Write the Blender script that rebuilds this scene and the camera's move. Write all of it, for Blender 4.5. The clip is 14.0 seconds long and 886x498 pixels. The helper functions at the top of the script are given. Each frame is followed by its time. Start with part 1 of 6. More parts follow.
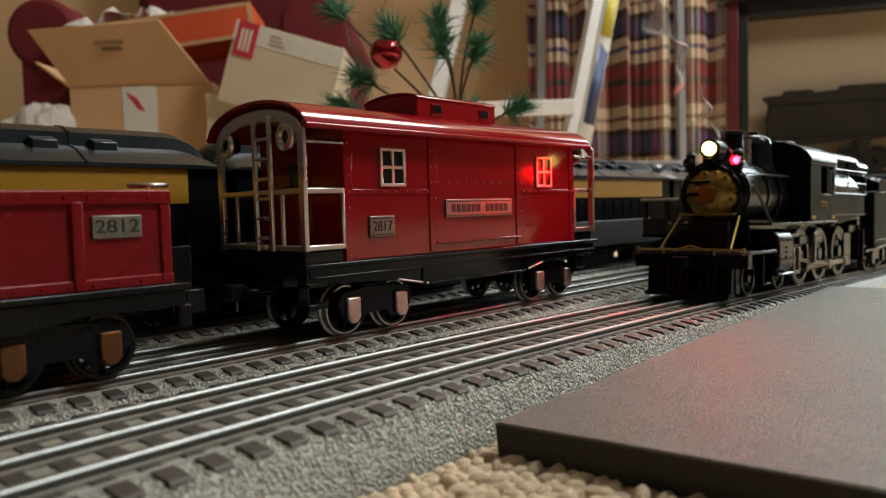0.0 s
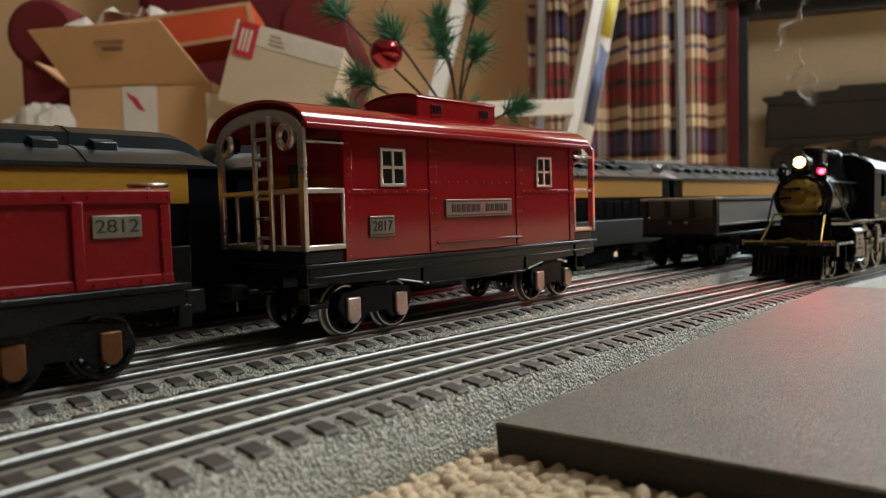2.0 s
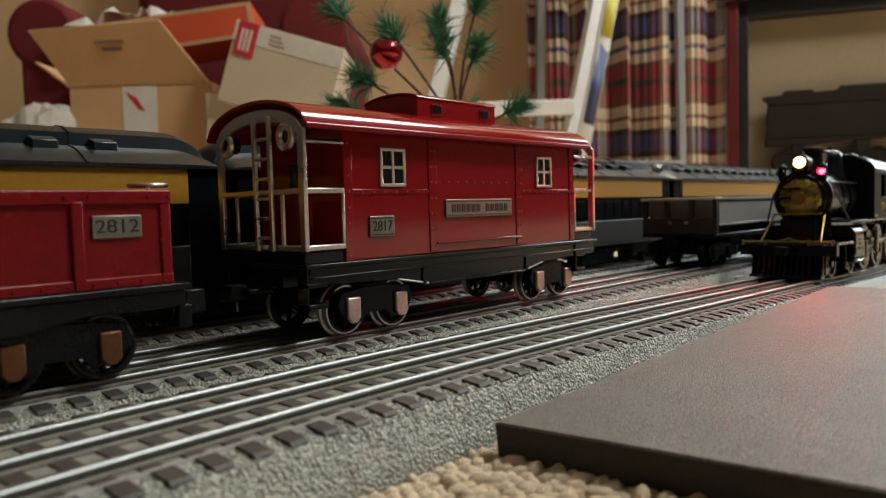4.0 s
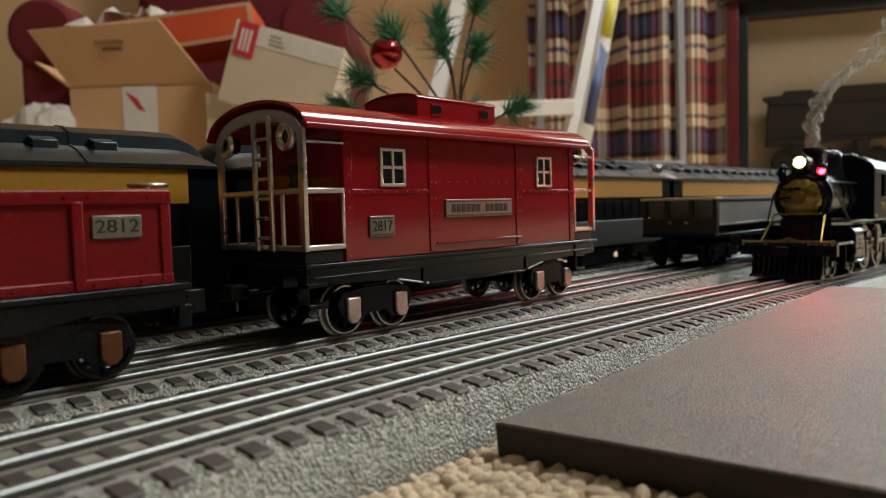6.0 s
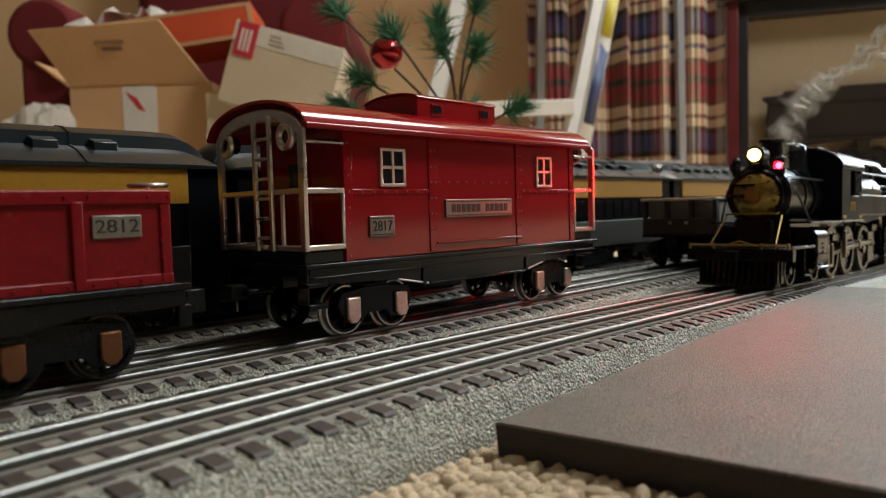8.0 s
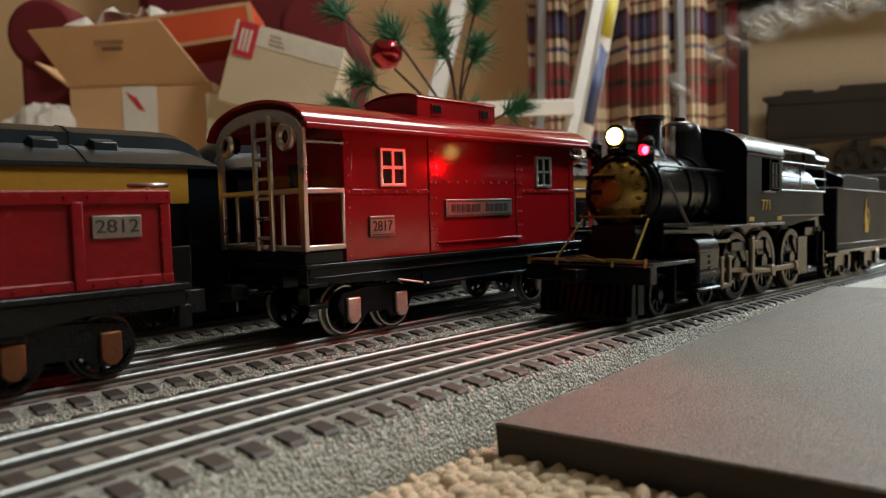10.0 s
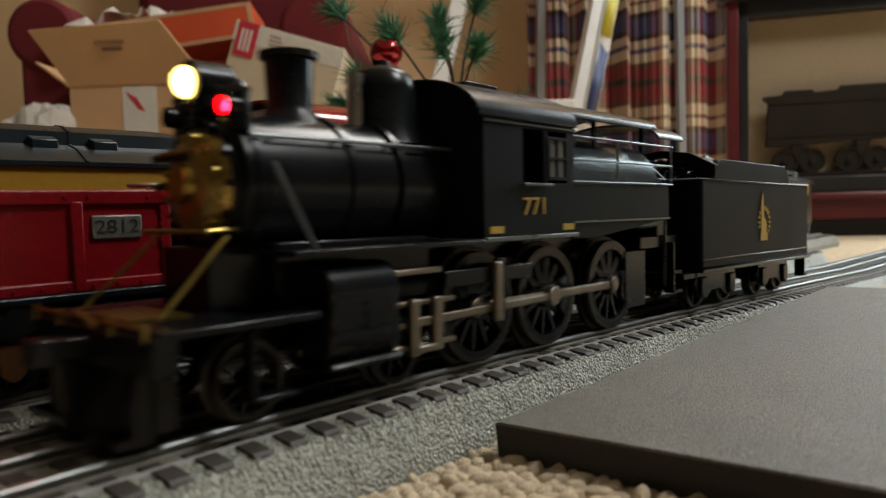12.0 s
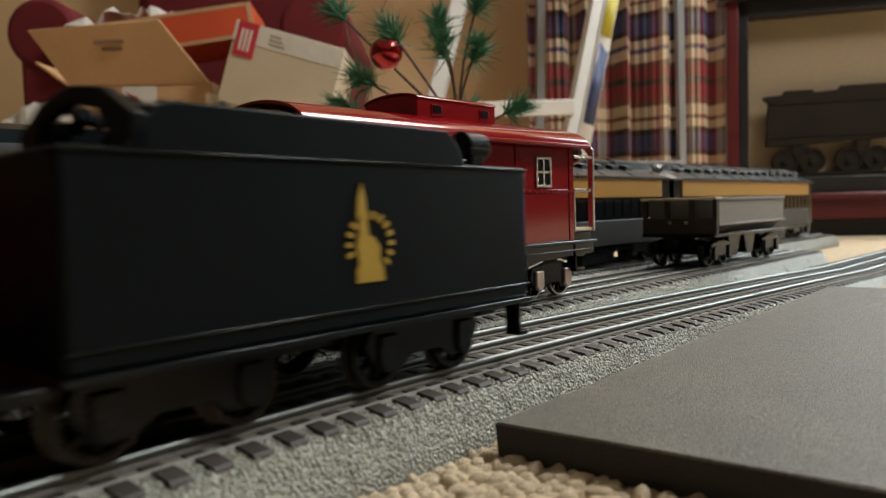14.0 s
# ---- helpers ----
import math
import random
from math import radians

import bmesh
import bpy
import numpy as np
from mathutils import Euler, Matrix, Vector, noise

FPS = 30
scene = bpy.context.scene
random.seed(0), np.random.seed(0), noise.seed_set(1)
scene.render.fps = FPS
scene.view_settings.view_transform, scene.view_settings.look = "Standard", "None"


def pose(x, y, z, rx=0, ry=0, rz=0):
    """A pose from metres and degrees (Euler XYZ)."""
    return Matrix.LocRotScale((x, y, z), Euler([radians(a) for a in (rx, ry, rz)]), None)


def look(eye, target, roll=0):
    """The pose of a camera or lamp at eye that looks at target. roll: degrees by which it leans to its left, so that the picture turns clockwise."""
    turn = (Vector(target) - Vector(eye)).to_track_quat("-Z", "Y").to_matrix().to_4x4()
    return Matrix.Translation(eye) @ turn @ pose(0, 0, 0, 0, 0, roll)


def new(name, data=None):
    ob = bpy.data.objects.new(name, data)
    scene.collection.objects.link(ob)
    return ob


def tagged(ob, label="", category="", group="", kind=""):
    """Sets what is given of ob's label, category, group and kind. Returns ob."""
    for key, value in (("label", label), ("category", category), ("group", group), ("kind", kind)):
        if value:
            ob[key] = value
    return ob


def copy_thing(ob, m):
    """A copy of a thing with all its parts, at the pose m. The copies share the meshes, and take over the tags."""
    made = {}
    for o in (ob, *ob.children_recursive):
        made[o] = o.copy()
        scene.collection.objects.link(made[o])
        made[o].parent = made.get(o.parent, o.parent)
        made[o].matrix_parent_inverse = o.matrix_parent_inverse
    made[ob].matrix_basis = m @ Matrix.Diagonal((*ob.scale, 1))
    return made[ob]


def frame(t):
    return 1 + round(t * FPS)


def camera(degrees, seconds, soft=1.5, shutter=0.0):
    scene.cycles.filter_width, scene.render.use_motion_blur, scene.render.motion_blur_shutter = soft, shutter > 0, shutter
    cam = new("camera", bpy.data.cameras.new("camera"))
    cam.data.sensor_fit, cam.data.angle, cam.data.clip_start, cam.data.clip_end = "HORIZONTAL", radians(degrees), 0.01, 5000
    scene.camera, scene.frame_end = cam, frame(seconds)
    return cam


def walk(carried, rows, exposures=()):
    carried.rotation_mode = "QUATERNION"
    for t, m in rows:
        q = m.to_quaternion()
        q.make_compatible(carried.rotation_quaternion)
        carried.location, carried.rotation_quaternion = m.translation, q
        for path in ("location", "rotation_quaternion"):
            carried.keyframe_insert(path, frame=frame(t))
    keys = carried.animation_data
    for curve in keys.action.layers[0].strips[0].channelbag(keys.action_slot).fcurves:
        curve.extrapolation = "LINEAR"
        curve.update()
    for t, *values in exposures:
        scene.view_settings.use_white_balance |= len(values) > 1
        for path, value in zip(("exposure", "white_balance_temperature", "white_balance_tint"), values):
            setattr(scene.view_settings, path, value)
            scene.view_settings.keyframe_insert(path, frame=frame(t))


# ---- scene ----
cam = camera(62.83, 14.0, 1.2, 0.5)
EYE = Vector((0.0, -0.1567, 0.0635))
YAW, PITCH = 0.7517, -0.0552
cam.data.dof.use_dof, cam.data.dof.focus_distance, cam.data.dof.aperture_fstop = True, 0.28, 17.0
AIM = EYE + Vector((math.cos(PITCH) * math.cos(YAW), math.cos(PITCH) * math.sin(YAW), math.sin(PITCH)))
walk(cam, [(0.0, look(EYE, AIM, -1.6)), (14.0, look(EYE, AIM, -1.6))],
     [(0.0, 0.0), (10.5, 0.0), (11.5, 0.0), (12.0, -0.15), (12.5, -0.2), (13.0, -0.12), (13.5, -0.03), (14.0, 0.0)])

# the room lies square to the view: u to the right, v away from the camera
ROOM = pose(0, -0.1567, 0, 0, 0, math.degrees(YAW) - 90)


def at_room(u, v, z):
    return ROOM @ Vector((u, v, z))


# ---- light: one ceiling lamp beyond the trains and a weaker fill added at the right, in a closed room ----
world = bpy.data.worlds.new("world")
scene.world = world
world.use_nodes = True
world.node_tree.nodes["Background"].inputs[0].default_value = (0.85, 0.83, 0.81, 1)
world.node_tree.nodes["Background"].inputs[1].default_value = 0.02


def area_lamp(name, eye, target, size, power, colour):
    lamp = bpy.data.lights.new(name, "AREA")
    lamp.shape, lamp.size, lamp.energy, lamp.color = "DISK", size, power, colour
    ob = new(name, lamp)
    ob.matrix_world = look(at_room(*eye), at_room(*target))
    return ob


area_lamp("unseen_lamp", (1.05, 1.62, 2.25), (0.2, 0.5, 0), 0.9, 39, (1.0, 0.97, 0.91))
# daylight in the opening of the window beyond the display case
window_lamp = area_lamp("window_daylight", (1.95, 1.985, 1.05), (0.25, 0.40, 0.1), 0.85, 46, (0.80, 0.95, 1.0))
window_lamp.data.shape, window_lamp.data.size, window_lamp.data.size_y = "RECTANGLE", 0.85, 1.35
window_lamp.matrix_world = ROOM @ pose(1.95, 2.03, 1.05, -90, 0, 0)
# added fill for the sides facing the camera; no real fitting hangs here
area_lamp("unseen_lamp", (1.25, 0.20, 1.7), (0.30, 0.8, 0), 0.5, 26, (0.96, 0.98, 0.97))

# ---- materials ----


def material(name, colour, rough=0.5, metal=0.0, var=0.15, scale=40.0, bump=0.1, grain=900.0, coat=0.0, rnd=0.0, dist=0.0003, spec=0.5):
    m = bpy.data.materials.new(name)
    m.use_nodes = True
    nt = m.node_tree
    n, l = nt.nodes, nt.links
    b = n["Principled BSDF"]
    tc = n.new("ShaderNodeTexCoord")
    big = n.new("ShaderNodeTexNoise")
    big.inputs["Scale"].default_value, big.inputs["Detail"].default_value = scale, 6
    fine = n.new("ShaderNodeTexNoise")
    fine.inputs["Scale"].default_value, fine.inputs["Detail"].default_value = grain, 4
    l.new(tc.outputs["Object"], big.inputs["Vector"])
    l.new(tc.outputs["Object"], fine.inputs["Vector"])
    add = n.new("ShaderNodeMath")
    add.operation = "ADD"
    l.new(big.outputs["Fac"], add.inputs[0])
    l.new(fine.outputs["Fac"], add.inputs[1])
    rng = n.new("ShaderNodeMapRange")
    rng.inputs[1].default_value, rng.inputs[2].default_value = 0.6, 1.4
    rng.inputs[3].default_value, rng.inputs[4].default_value = 1 - var, 1 + var
    l.new(add.outputs[0], rng.inputs[0])
    value = rng.outputs[0]
    if rnd:
        info = n.new("ShaderNodeObjectInfo")
        r2 = n.new("ShaderNodeMapRange")
        r2.inputs[3].default_value, r2.inputs[4].default_value = 1 - rnd, 1 + rnd
        l.new(info.outputs["Random"], r2.inputs[0])
        mul = n.new("ShaderNodeMath")
        mul.operation = "MULTIPLY"
        l.new(value, mul.inputs[0])
        l.new(r2.outputs[0], mul.inputs[1])
        value = mul.outputs[0]
    sc = n.new("ShaderNodeVectorMath")
    sc.operation = "SCALE"
    sc.inputs[0].default_value = colour
    l.new(value, sc.inputs["Scale"])
    l.new(sc.outputs[0], b.inputs["Base Color"])
    rr = n.new("ShaderNodeMapRange")
    rr.inputs[3].default_value, rr.inputs[4].default_value = max(0.03, rough - 0.09), min(1, rough + 0.09)
    l.new(big.outputs["Fac"], rr.inputs[0])
    l.new(rr.outputs[0], b.inputs["Roughness"])
    b.inputs["Metallic"].default_value = metal
    b.inputs["Coat Weight"].default_value = coat
    b.inputs["Specular IOR Level"].default_value = spec
    if bump:
        bp = n.new("ShaderNodeBump")
        bp.inputs["Strength"].default_value, bp.inputs["Distance"].default_value = bump, dist
        l.new(fine.outputs["Fac"], bp.inputs["Height"])
        l.new(bp.outputs[0], b.inputs["Normal"])
    return m


def granular(m, scale, strength, dist, dark):
    """Crushed grains over a material: each cell is a small rounded stone with its own shade."""
    n, l = m.node_tree.nodes, m.node_tree.links
    b = n["Principled BSDF"]
    tc = n.new("ShaderNodeTexCoord")
    cell = n.new("ShaderNodeTexVoronoi")
    cell.inputs["Scale"].default_value = scale
    l.new(tc.outputs["Object"], cell.inputs["Vector"])
    low = n.new("ShaderNodeMath")
    low.operation = "SUBTRACT"
    low.inputs[0].default_value = 1.0
    l.new(cell.outputs["Distance"], low.inputs[1])
    tint = n.new("ShaderNodeSeparateColor")
    l.new(cell.outputs["Color"], tint.inputs[0])
    shade = n.new("ShaderNodeMapRange")
    shade.inputs[3].default_value, shade.inputs[4].default_value = 1 - dark, 1 + dark
    l.new(tint.outputs[0], shade.inputs[0])
    mul = n.new("ShaderNodeVectorMath")
    mul.operation = "SCALE"
    l.new(b.inputs["Base Color"].links[0].from_socket, mul.inputs[0])
    l.new(shade.outputs[0], mul.inputs["Scale"])
    l.new(mul.outputs[0], b.inputs["Base Color"])
    bp = n.new("ShaderNodeBump")
    bp.inputs["Strength"].default_value, bp.inputs["Distance"].default_value = strength, dist
    l.new(low.outputs[0], bp.inputs["Height"])
    l.new(bp.outputs[0], b.inputs["Normal"])
    return m


def glowing(name, colour, strength):
    m = bpy.data.materials.new(name)
    m.use_nodes = True
    b = m.node_tree.nodes["Principled BSDF"]
    b.inputs["Base Color"].default_value = (*colour, 1)
    b.inputs["Emission Color"].default_value = (*colour, 1)
    b.inputs["Emission Strength"].default_value = strength
    return m


RED = material("red_enamel", (0.225, 0.0055, 0.0085), 0.08, 0, 0.10, 30, 0.03, 500, 0.0, 0, 0.0003, 0.36)
# paler pink than the body: glints on the rivet heads put into the colour
RIVET = material("glint_pink_rivet_heads", (0.42, 0.10, 0.10), 0.3, 0.4, 0.2, 200, 0.05)
RED_OLD = material("worn_red_enamel", (0.185, 0.0050, 0.0085), 0.28, 0, 0.22, 35, 0.12, 420, 0.0, 0, 0.0004, 0.2)
NICKEL = material("dull_nickel", (0.66, 0.63, 0.58), 0.3, 1, 0.15, 60, 0.08, 900)
PLATE = material("nickel_plate", (0.24, 0.235, 0.20), 0.42, 0.9, 0.2, 80, 0.08, 900)
COPPER = material("copper_journal", (0.78, 0.62, 0.55), 0.45, 1, 0.2, 90, 0.1, 900)
BROWN_JOURNAL = material("tarnished_copper_journal", (0.18, 0.075, 0.03), 0.5, 0.7, 0.25, 90, 0.1, 900)
BLACK = material("black_enamel", (0.0035, 0.0055, 0.0070), 0.2, 0, 0.25, 40, 0.04, 700, 0.0, 0, 0.0003, 0.26)
BLACK_DULL = material("dull_black_paint", (0.0046, 0.0056, 0.0066), 0.25, 0, 0.3, 40, 0.06, 900, 0, 0, 0.0003, 0.22)
TENDER_BLACK = material("satin_black_paint", (0.0034, 0.0056, 0.0066), 0.48, 0, 0.25, 30, 0.06, 1200, 0, 0, 0.0003, 0.11)
INK = material("black_ink", (0.012, 0.012, 0.012), 0.5, 0, 0.1, 60, 0)
DARK_GLASS = material("dark_window", (0.006, 0.006, 0.008), 0.12, 0, 0.1, 60, 0)
WHEEL = material("worn_wheel_steel", (0.06, 0.053, 0.046), 0.38, 1, 0.25, 100, 0.1, 900)
ROD = material("dull_rod_steel", (0.24, 0.205, 0.16), 0.42, 1, 0.25, 100, 0.1, 900)
BRASS = material("brass", (0.31, 0.225, 0.06), 0.36, 1, 0.2, 90, 0.08, 900)
GOLD = material("gold_lettering", (0.42, 0.27, 0.035), 0.5, 0.1, 0.15, 90, 0.05)
SILVER_GREY = material("smokebox_grey", (0.11, 0.12, 0.125), 0.3, 0.6, 0.2, 60, 0.08, 900)
# on the firebox this cool grey stands in for a reflection on black
JACKET_GREY = material("firebox_sheen_grey", (0.062, 0.078, 0.088), 0.24, 0.5, 0.2, 60, 0.08, 900)
RAIL_TOP = material("polished_rail", (0.28, 0.30, 0.295), 0.43, 1, 0.12, 150, 0.05, 1200)
LIP = material("pale_roadbed_lip", (0.45, 0.44, 0.41), 0.35, 0, 0.2, 300, 0.2, 1500)
RAIL_SIDE = material("dull_rail_side", (0.20, 0.185, 0.155), 0.60, 0.0, 0.3, 150, 0.1, 900)
TIE = material("dark_plastic_tie", (0.038, 0.030, 0.024), 0.6, 0, 0.25, 200, 0.35, 1500, 0, 0.25)
BALLAST = granular(material("grey_ballast", (0.30, 0.30, 0.25), 0.30, 0, 0.22, 120, 0.9, 2200, 0, 0, 0.0006), 1150, 0.9, 0.0008, 0.2)
BALLAST_BED = material("grey_roadbed", (0.19, 0.18, 0.145), 0.6, 0, 0.3, 300, 0.5, 1800)
PAD = granular(material("brown_grey_foam", (0.110, 0.098, 0.075), 0.55, 0, 0.40, 45, 1.0, 2600, 0, 0, 0.0010), 2300, 0.7, 0.0005, 0.42)
# sides and underside of the sheet, much darker than its top
PAD_EDGE = material("dark_foam_edge", (0.036, 0.031, 0.026), 0.95, 0, 0.25, 1500, 0.6, 1500)
CARPET = material("beige_loop_carpet", (0.64, 0.51, 0.35), 0.95, 0, 0.35, 160, 1.0, 2600, 0, 0, 0.0008)
WALL = material("ochre_wall_paint", (0.66, 0.44, 0.23), 0.8, 0, 0.05, 3, 0.15, 90, 0, 0, 0.001)
# for the walls out of view, coloured dark to cut their reflection in the cars
DARK_WALL = material("dark_unseen_wall", (0.07, 0.048, 0.032), 0.55, 0, 0.2, 6, 0.2, 90, 0, 0, 0.001)
CEIL = material("white_ceiling_paint", (0.75, 0.72, 0.66), 0.9, 0, 0.04, 3, 0.1, 90)
CARD = material("brown_cardboard", (0.54, 0.32, 0.16), 0.8, 0, 0.10, 12, 0.15, 300)
CARD_PALE = material("pale_cardboard", (0.52, 0.42, 0.29), 0.75, 0, 0.12, 12, 0.15, 300)
ORANGE_CARD = material("orange_printed_card", (0.62, 0.085, 0.025), 0.55, 0, 0.10, 12, 0.08, 300)
PAPER = material("white_paper", (0.62, 0.58, 0.52), 0.8, 0, 0.08, 20, 0.2, 200)
TAPE = material("printed_packing_tape", (0.60, 0.56, 0.48), 0.4, 0, 0.12, 40, 0.1, 200)
LABEL_RED = material("red_printed_label", (0.50, 0.03, 0.045), 0.5, 0, 0.15, 60, 0.05)
VELVET = material("dark_red_upholstery", (0.14, 0.008, 0.011), 0.85, 0, 0.25, 25, 0.3, 500)
ALU = material("brushed_aluminium", (0.80, 0.78, 0.75), 0.42, 0.1, 0.08, 20, 0.06, 400)
ALU_WHITE = material("white_ladder_step", (0.80, 0.76, 0.70), 0.5, 0, 0.08, 20, 0.06, 400)
# darker aluminium for the ladder's rear rails and braces
ALU_DARK = material("dark_aluminium", (0.36, 0.37, 0.39), 0.42, 0.3, 0.08, 20, 0.06, 400)
YELLOW = material("yellow_sticker", (0.55, 0.45, 0.02), 0.4, 0, 0.05, 40, 0)
NAVY = material("navy_sticker", (0.02, 0.035, 0.12), 0.4, 0, 0.1, 40, 0)
MAROON = material("maroon_painted_wood", (0.10, 0.008, 0.010), 0.42, 0, 0.2, 20, 0.1, 300)
NEARBLACK = material("black_stained_wood", (0.012, 0.011, 0.012), 0.4, 0, 0.2, 20, 0.1, 300)
PANEL = material("tan_back_panel", (0.31, 0.225, 0.135), 0.5, 0, 0.12, 4, 0.1, 200)
SILHOUETTE = material("brown_black_sheet_metal", (0.024, 0.019, 0.014), 0.8, 0, 0.2, 20, 0.1, 300, 0, 0, 0.0003, 0.1)
ORANGE_SIDE = material("orange_yellow_paint", (0.40, 0.195, 0.010), 0.45, 0, 0.1, 30, 0.05, 600)
GREEN_ROOF = material("dark_green_roof", (0.004, 0.010, 0.013), 0.30, 0, 0.2, 40, 0.05, 700, 0, 0, 0.0003, 0.6)
CAR_GREY = material("dark_grey_car_paint", (0.03, 0.03, 0.029), 0.42, 0, 0.15, 30, 0.06, 600)
HOPPER_GREY = material("grey_hopper_paint", (0.22, 0.205, 0.185), 0.5, 0, 0.15, 30, 0.06, 600)
HOPPER_BROWN = material("dark_brown_frame", (0.028, 0.019, 0.014), 0.5, 0, 0.2, 40, 0.06, 600)
NEEDLE = material("green_pine_needle", (0.05, 0.18, 0.085), 0.6, 0, 0.35, 60, 0)
TWIG = material("brown_wire_twig", (0.10, 0.055, 0.035), 0.7, 0, 0.25, 200, 0.3)
BAUBLE = material("red_glass_bauble", (0.45, 0.006, 0.012), 0.10, 0.75, 0.05, 30, 0, 300, 1.0)
BRONZE = material("dark_bronze", (0.34, 0.25, 0.075), 0.30, 0.9, 0.6, 90, 0.1, 900)
LAMP_WARM = glowing("lit_headlight", (1.0, 0.69, 0.17), 9)
LAMP_RED = glowing("lit_red_marker", (1.0, 0.00015, 0.0005), 3900)
# cab glass with its pale reflection put into the base colour
PALE_PANE = material("reflection_grey_pane", (0.10, 0.10, 0.09), 0.35, 0, 0.2, 60, 0.02)
FAINT_PRINT = material("faint_brown_print", (0.22, 0.12, 0.06), 0.8, 0, 0.2, 60, 0)
DARK_LENS = material("dark_lantern_lens", (0.03, 0.004, 0.005), 0.2, 0, 0.2, 60, 0)


def plaid():
    """Woven plaid: stripes across (object x) and down (object z)."""
    m = bpy.data.materials.new("plaid_curtain_cloth")
    m.use_nodes = True
    nt = m.node_tree
    n, l = nt.nodes, nt.links
    b = n["Principled BSDF"]
    b.inputs["Roughness"].default_value = 0.9
    tc = n.new("ShaderNodeTexCoord")
    sep = n.new("ShaderNodeSeparateXYZ")
    l.new(tc.outputs["UV"], sep.inputs[0])

    def stripes(source, period, shift, stops):
        a = n.new("ShaderNodeMath")
        a.operation = "MULTIPLY_ADD"
        a.inputs[1].default_value, a.inputs[2].default_value = 1 / period, shift
        l.new(source, a.inputs[0])
        f = n.new("ShaderNodeMath")
        f.operation = "FRACT"
        l.new(a.outputs[0], f.inputs[0])
        r = n.new("ShaderNodeValToRGB")
        r.color_ramp.interpolation = "CONSTANT"
        e = r.color_ramp.elements
        e[0].position, e[0].color = 0, (*stops[0][1], 1)
        e[1].position, e[1].color = stops[1][0], (*stops[1][1], 1)
        for p, c in stops[2:]:
            e.new(p).color = (*c, 1)
        l.new(f.outputs[0], r.inputs[0])
        return r.outputs[0]

    black, cream, red, navy = (0.028, 0.022, 0.024), (0.72, 0.57, 0.39), (0.29, 0.036, 0.045), (0.066, 0.076, 0.18)
    green, brown = (0.025, 0.055, 0.042), (0.16, 0.08, 0.05)
    across = stripes(sep.outputs[0], 0.17, 0.12, [(0, black), (0.20, brown), (0.30, red), (0.42, cream), (0.60, black), (0.64, cream), (0.74, red), (0.84, brown)])
    down = stripes(sep.outputs[1], 0.29, 0.403, [(0, navy), (0.14, black), (0.19, cream), (0.26, brown), (0.29, cream), (0.38, brown), (0.43, red), (0.56, green), (0.61, red), (0.72, brown),
                                                 (0.76, cream), (0.84, navy), (0.88, cream), (0.95, black)])
    mix = n.new("ShaderNodeMix")
    mix.data_type = "RGBA"
    mix.inputs[0].default_value = 0.6
    l.new(across, mix.inputs[6])
    l.new(down, mix.inputs[7])
    l.new(mix.outputs[2], b.inputs["Base Color"])
    weave = n.new("ShaderNodeTexNoise")
    weave.inputs["Scale"].default_value = 900
    bp = n.new("ShaderNodeBump")
    bp.inputs["Strength"].default_value, bp.inputs["Distance"].default_value = 0.3, 0.0006
    l.new(tc.outputs["Object"], weave.inputs["Vector"])
    l.new(weave.outputs["Fac"], bp.inputs["Height"])
    l.new(bp.outputs[0], b.inputs["Normal"])
    return m


PLAID = plaid()


def smoke_material():
    m = bpy.data.materials.new("thin_smoke")
    m.use_nodes = True
    nt = m.node_tree
    n, l = nt.nodes, nt.links
    b = n["Principled BSDF"]
    b.inputs["Base Color"].default_value = (0.75, 0.73, 0.68, 1)
    b.inputs["Roughness"].default_value = 1
    b.inputs["Specular IOR Level"].default_value = 0
    tc = n.new("ShaderNodeTexCoord")
    sep = n.new("ShaderNodeSeparateXYZ")
    l.new(tc.outputs["UV"], sep.inputs[0])
    noise_node = n.new("ShaderNodeTexNoise")
    noise_node.inputs["Scale"].default_value, noise_node.inputs["Detail"].default_value = 90, 4
    l.new(tc.outputs["Object"], noise_node.inputs["Vector"])
    mr = n.new("ShaderNodeMapRange")
    mr.inputs[1].default_value, mr.inputs[2].default_value = 0.35, 0.75
    mr.inputs[3].default_value, mr.inputs[4].default_value = 0.22, 0.72
    l.new(noise_node.outputs["Fac"], mr.inputs[0])
    mul = n.new("ShaderNodeMath")
    mul.operation = "MULTIPLY"
    l.new(mr.outputs[0], mul.inputs[0])
    l.new(sep.outputs[0], mul.inputs[1])
    l.new(mul.outputs[0], b.inputs["Alpha"])
    return m


SMOKE = smoke_material()

# ---- mesh helpers ----


def part(name, bm, mat, parent=None, label="", bevel=0.0, smooth=True):
    me = bpy.data.meshes.new(name)
    bmesh.ops.recalc_face_normals(bm, faces=bm.faces[:])
    bm.to_mesh(me)
    bm.free()
    for m in mat if isinstance(mat, (list, tuple)) else (mat,):
        me.materials.append(m)
    ob = new(name, me)
    if smooth:
        me.shade_smooth()
        me.set_sharp_from_angle(angle=radians(38))
    if bevel:
        mod = ob.modifiers.new("bevel", "BEVEL")
        mod.width, mod.segments, mod.limit_method, mod.angle_limit = bevel, 2, "ANGLE", radians(40)
        mod.harden_normals = False
    if parent:
        ob.parent = parent
    if label:
        tagged(ob, label)
    return ob


def thing(name, m, label, category, group="", kind=""):
    ob = new(name)
    ob.empty_display_size = 0.02
    ob.matrix_world = m
    return tagged(ob, label, category, group, kind)


def B():
    return bmesh.new()


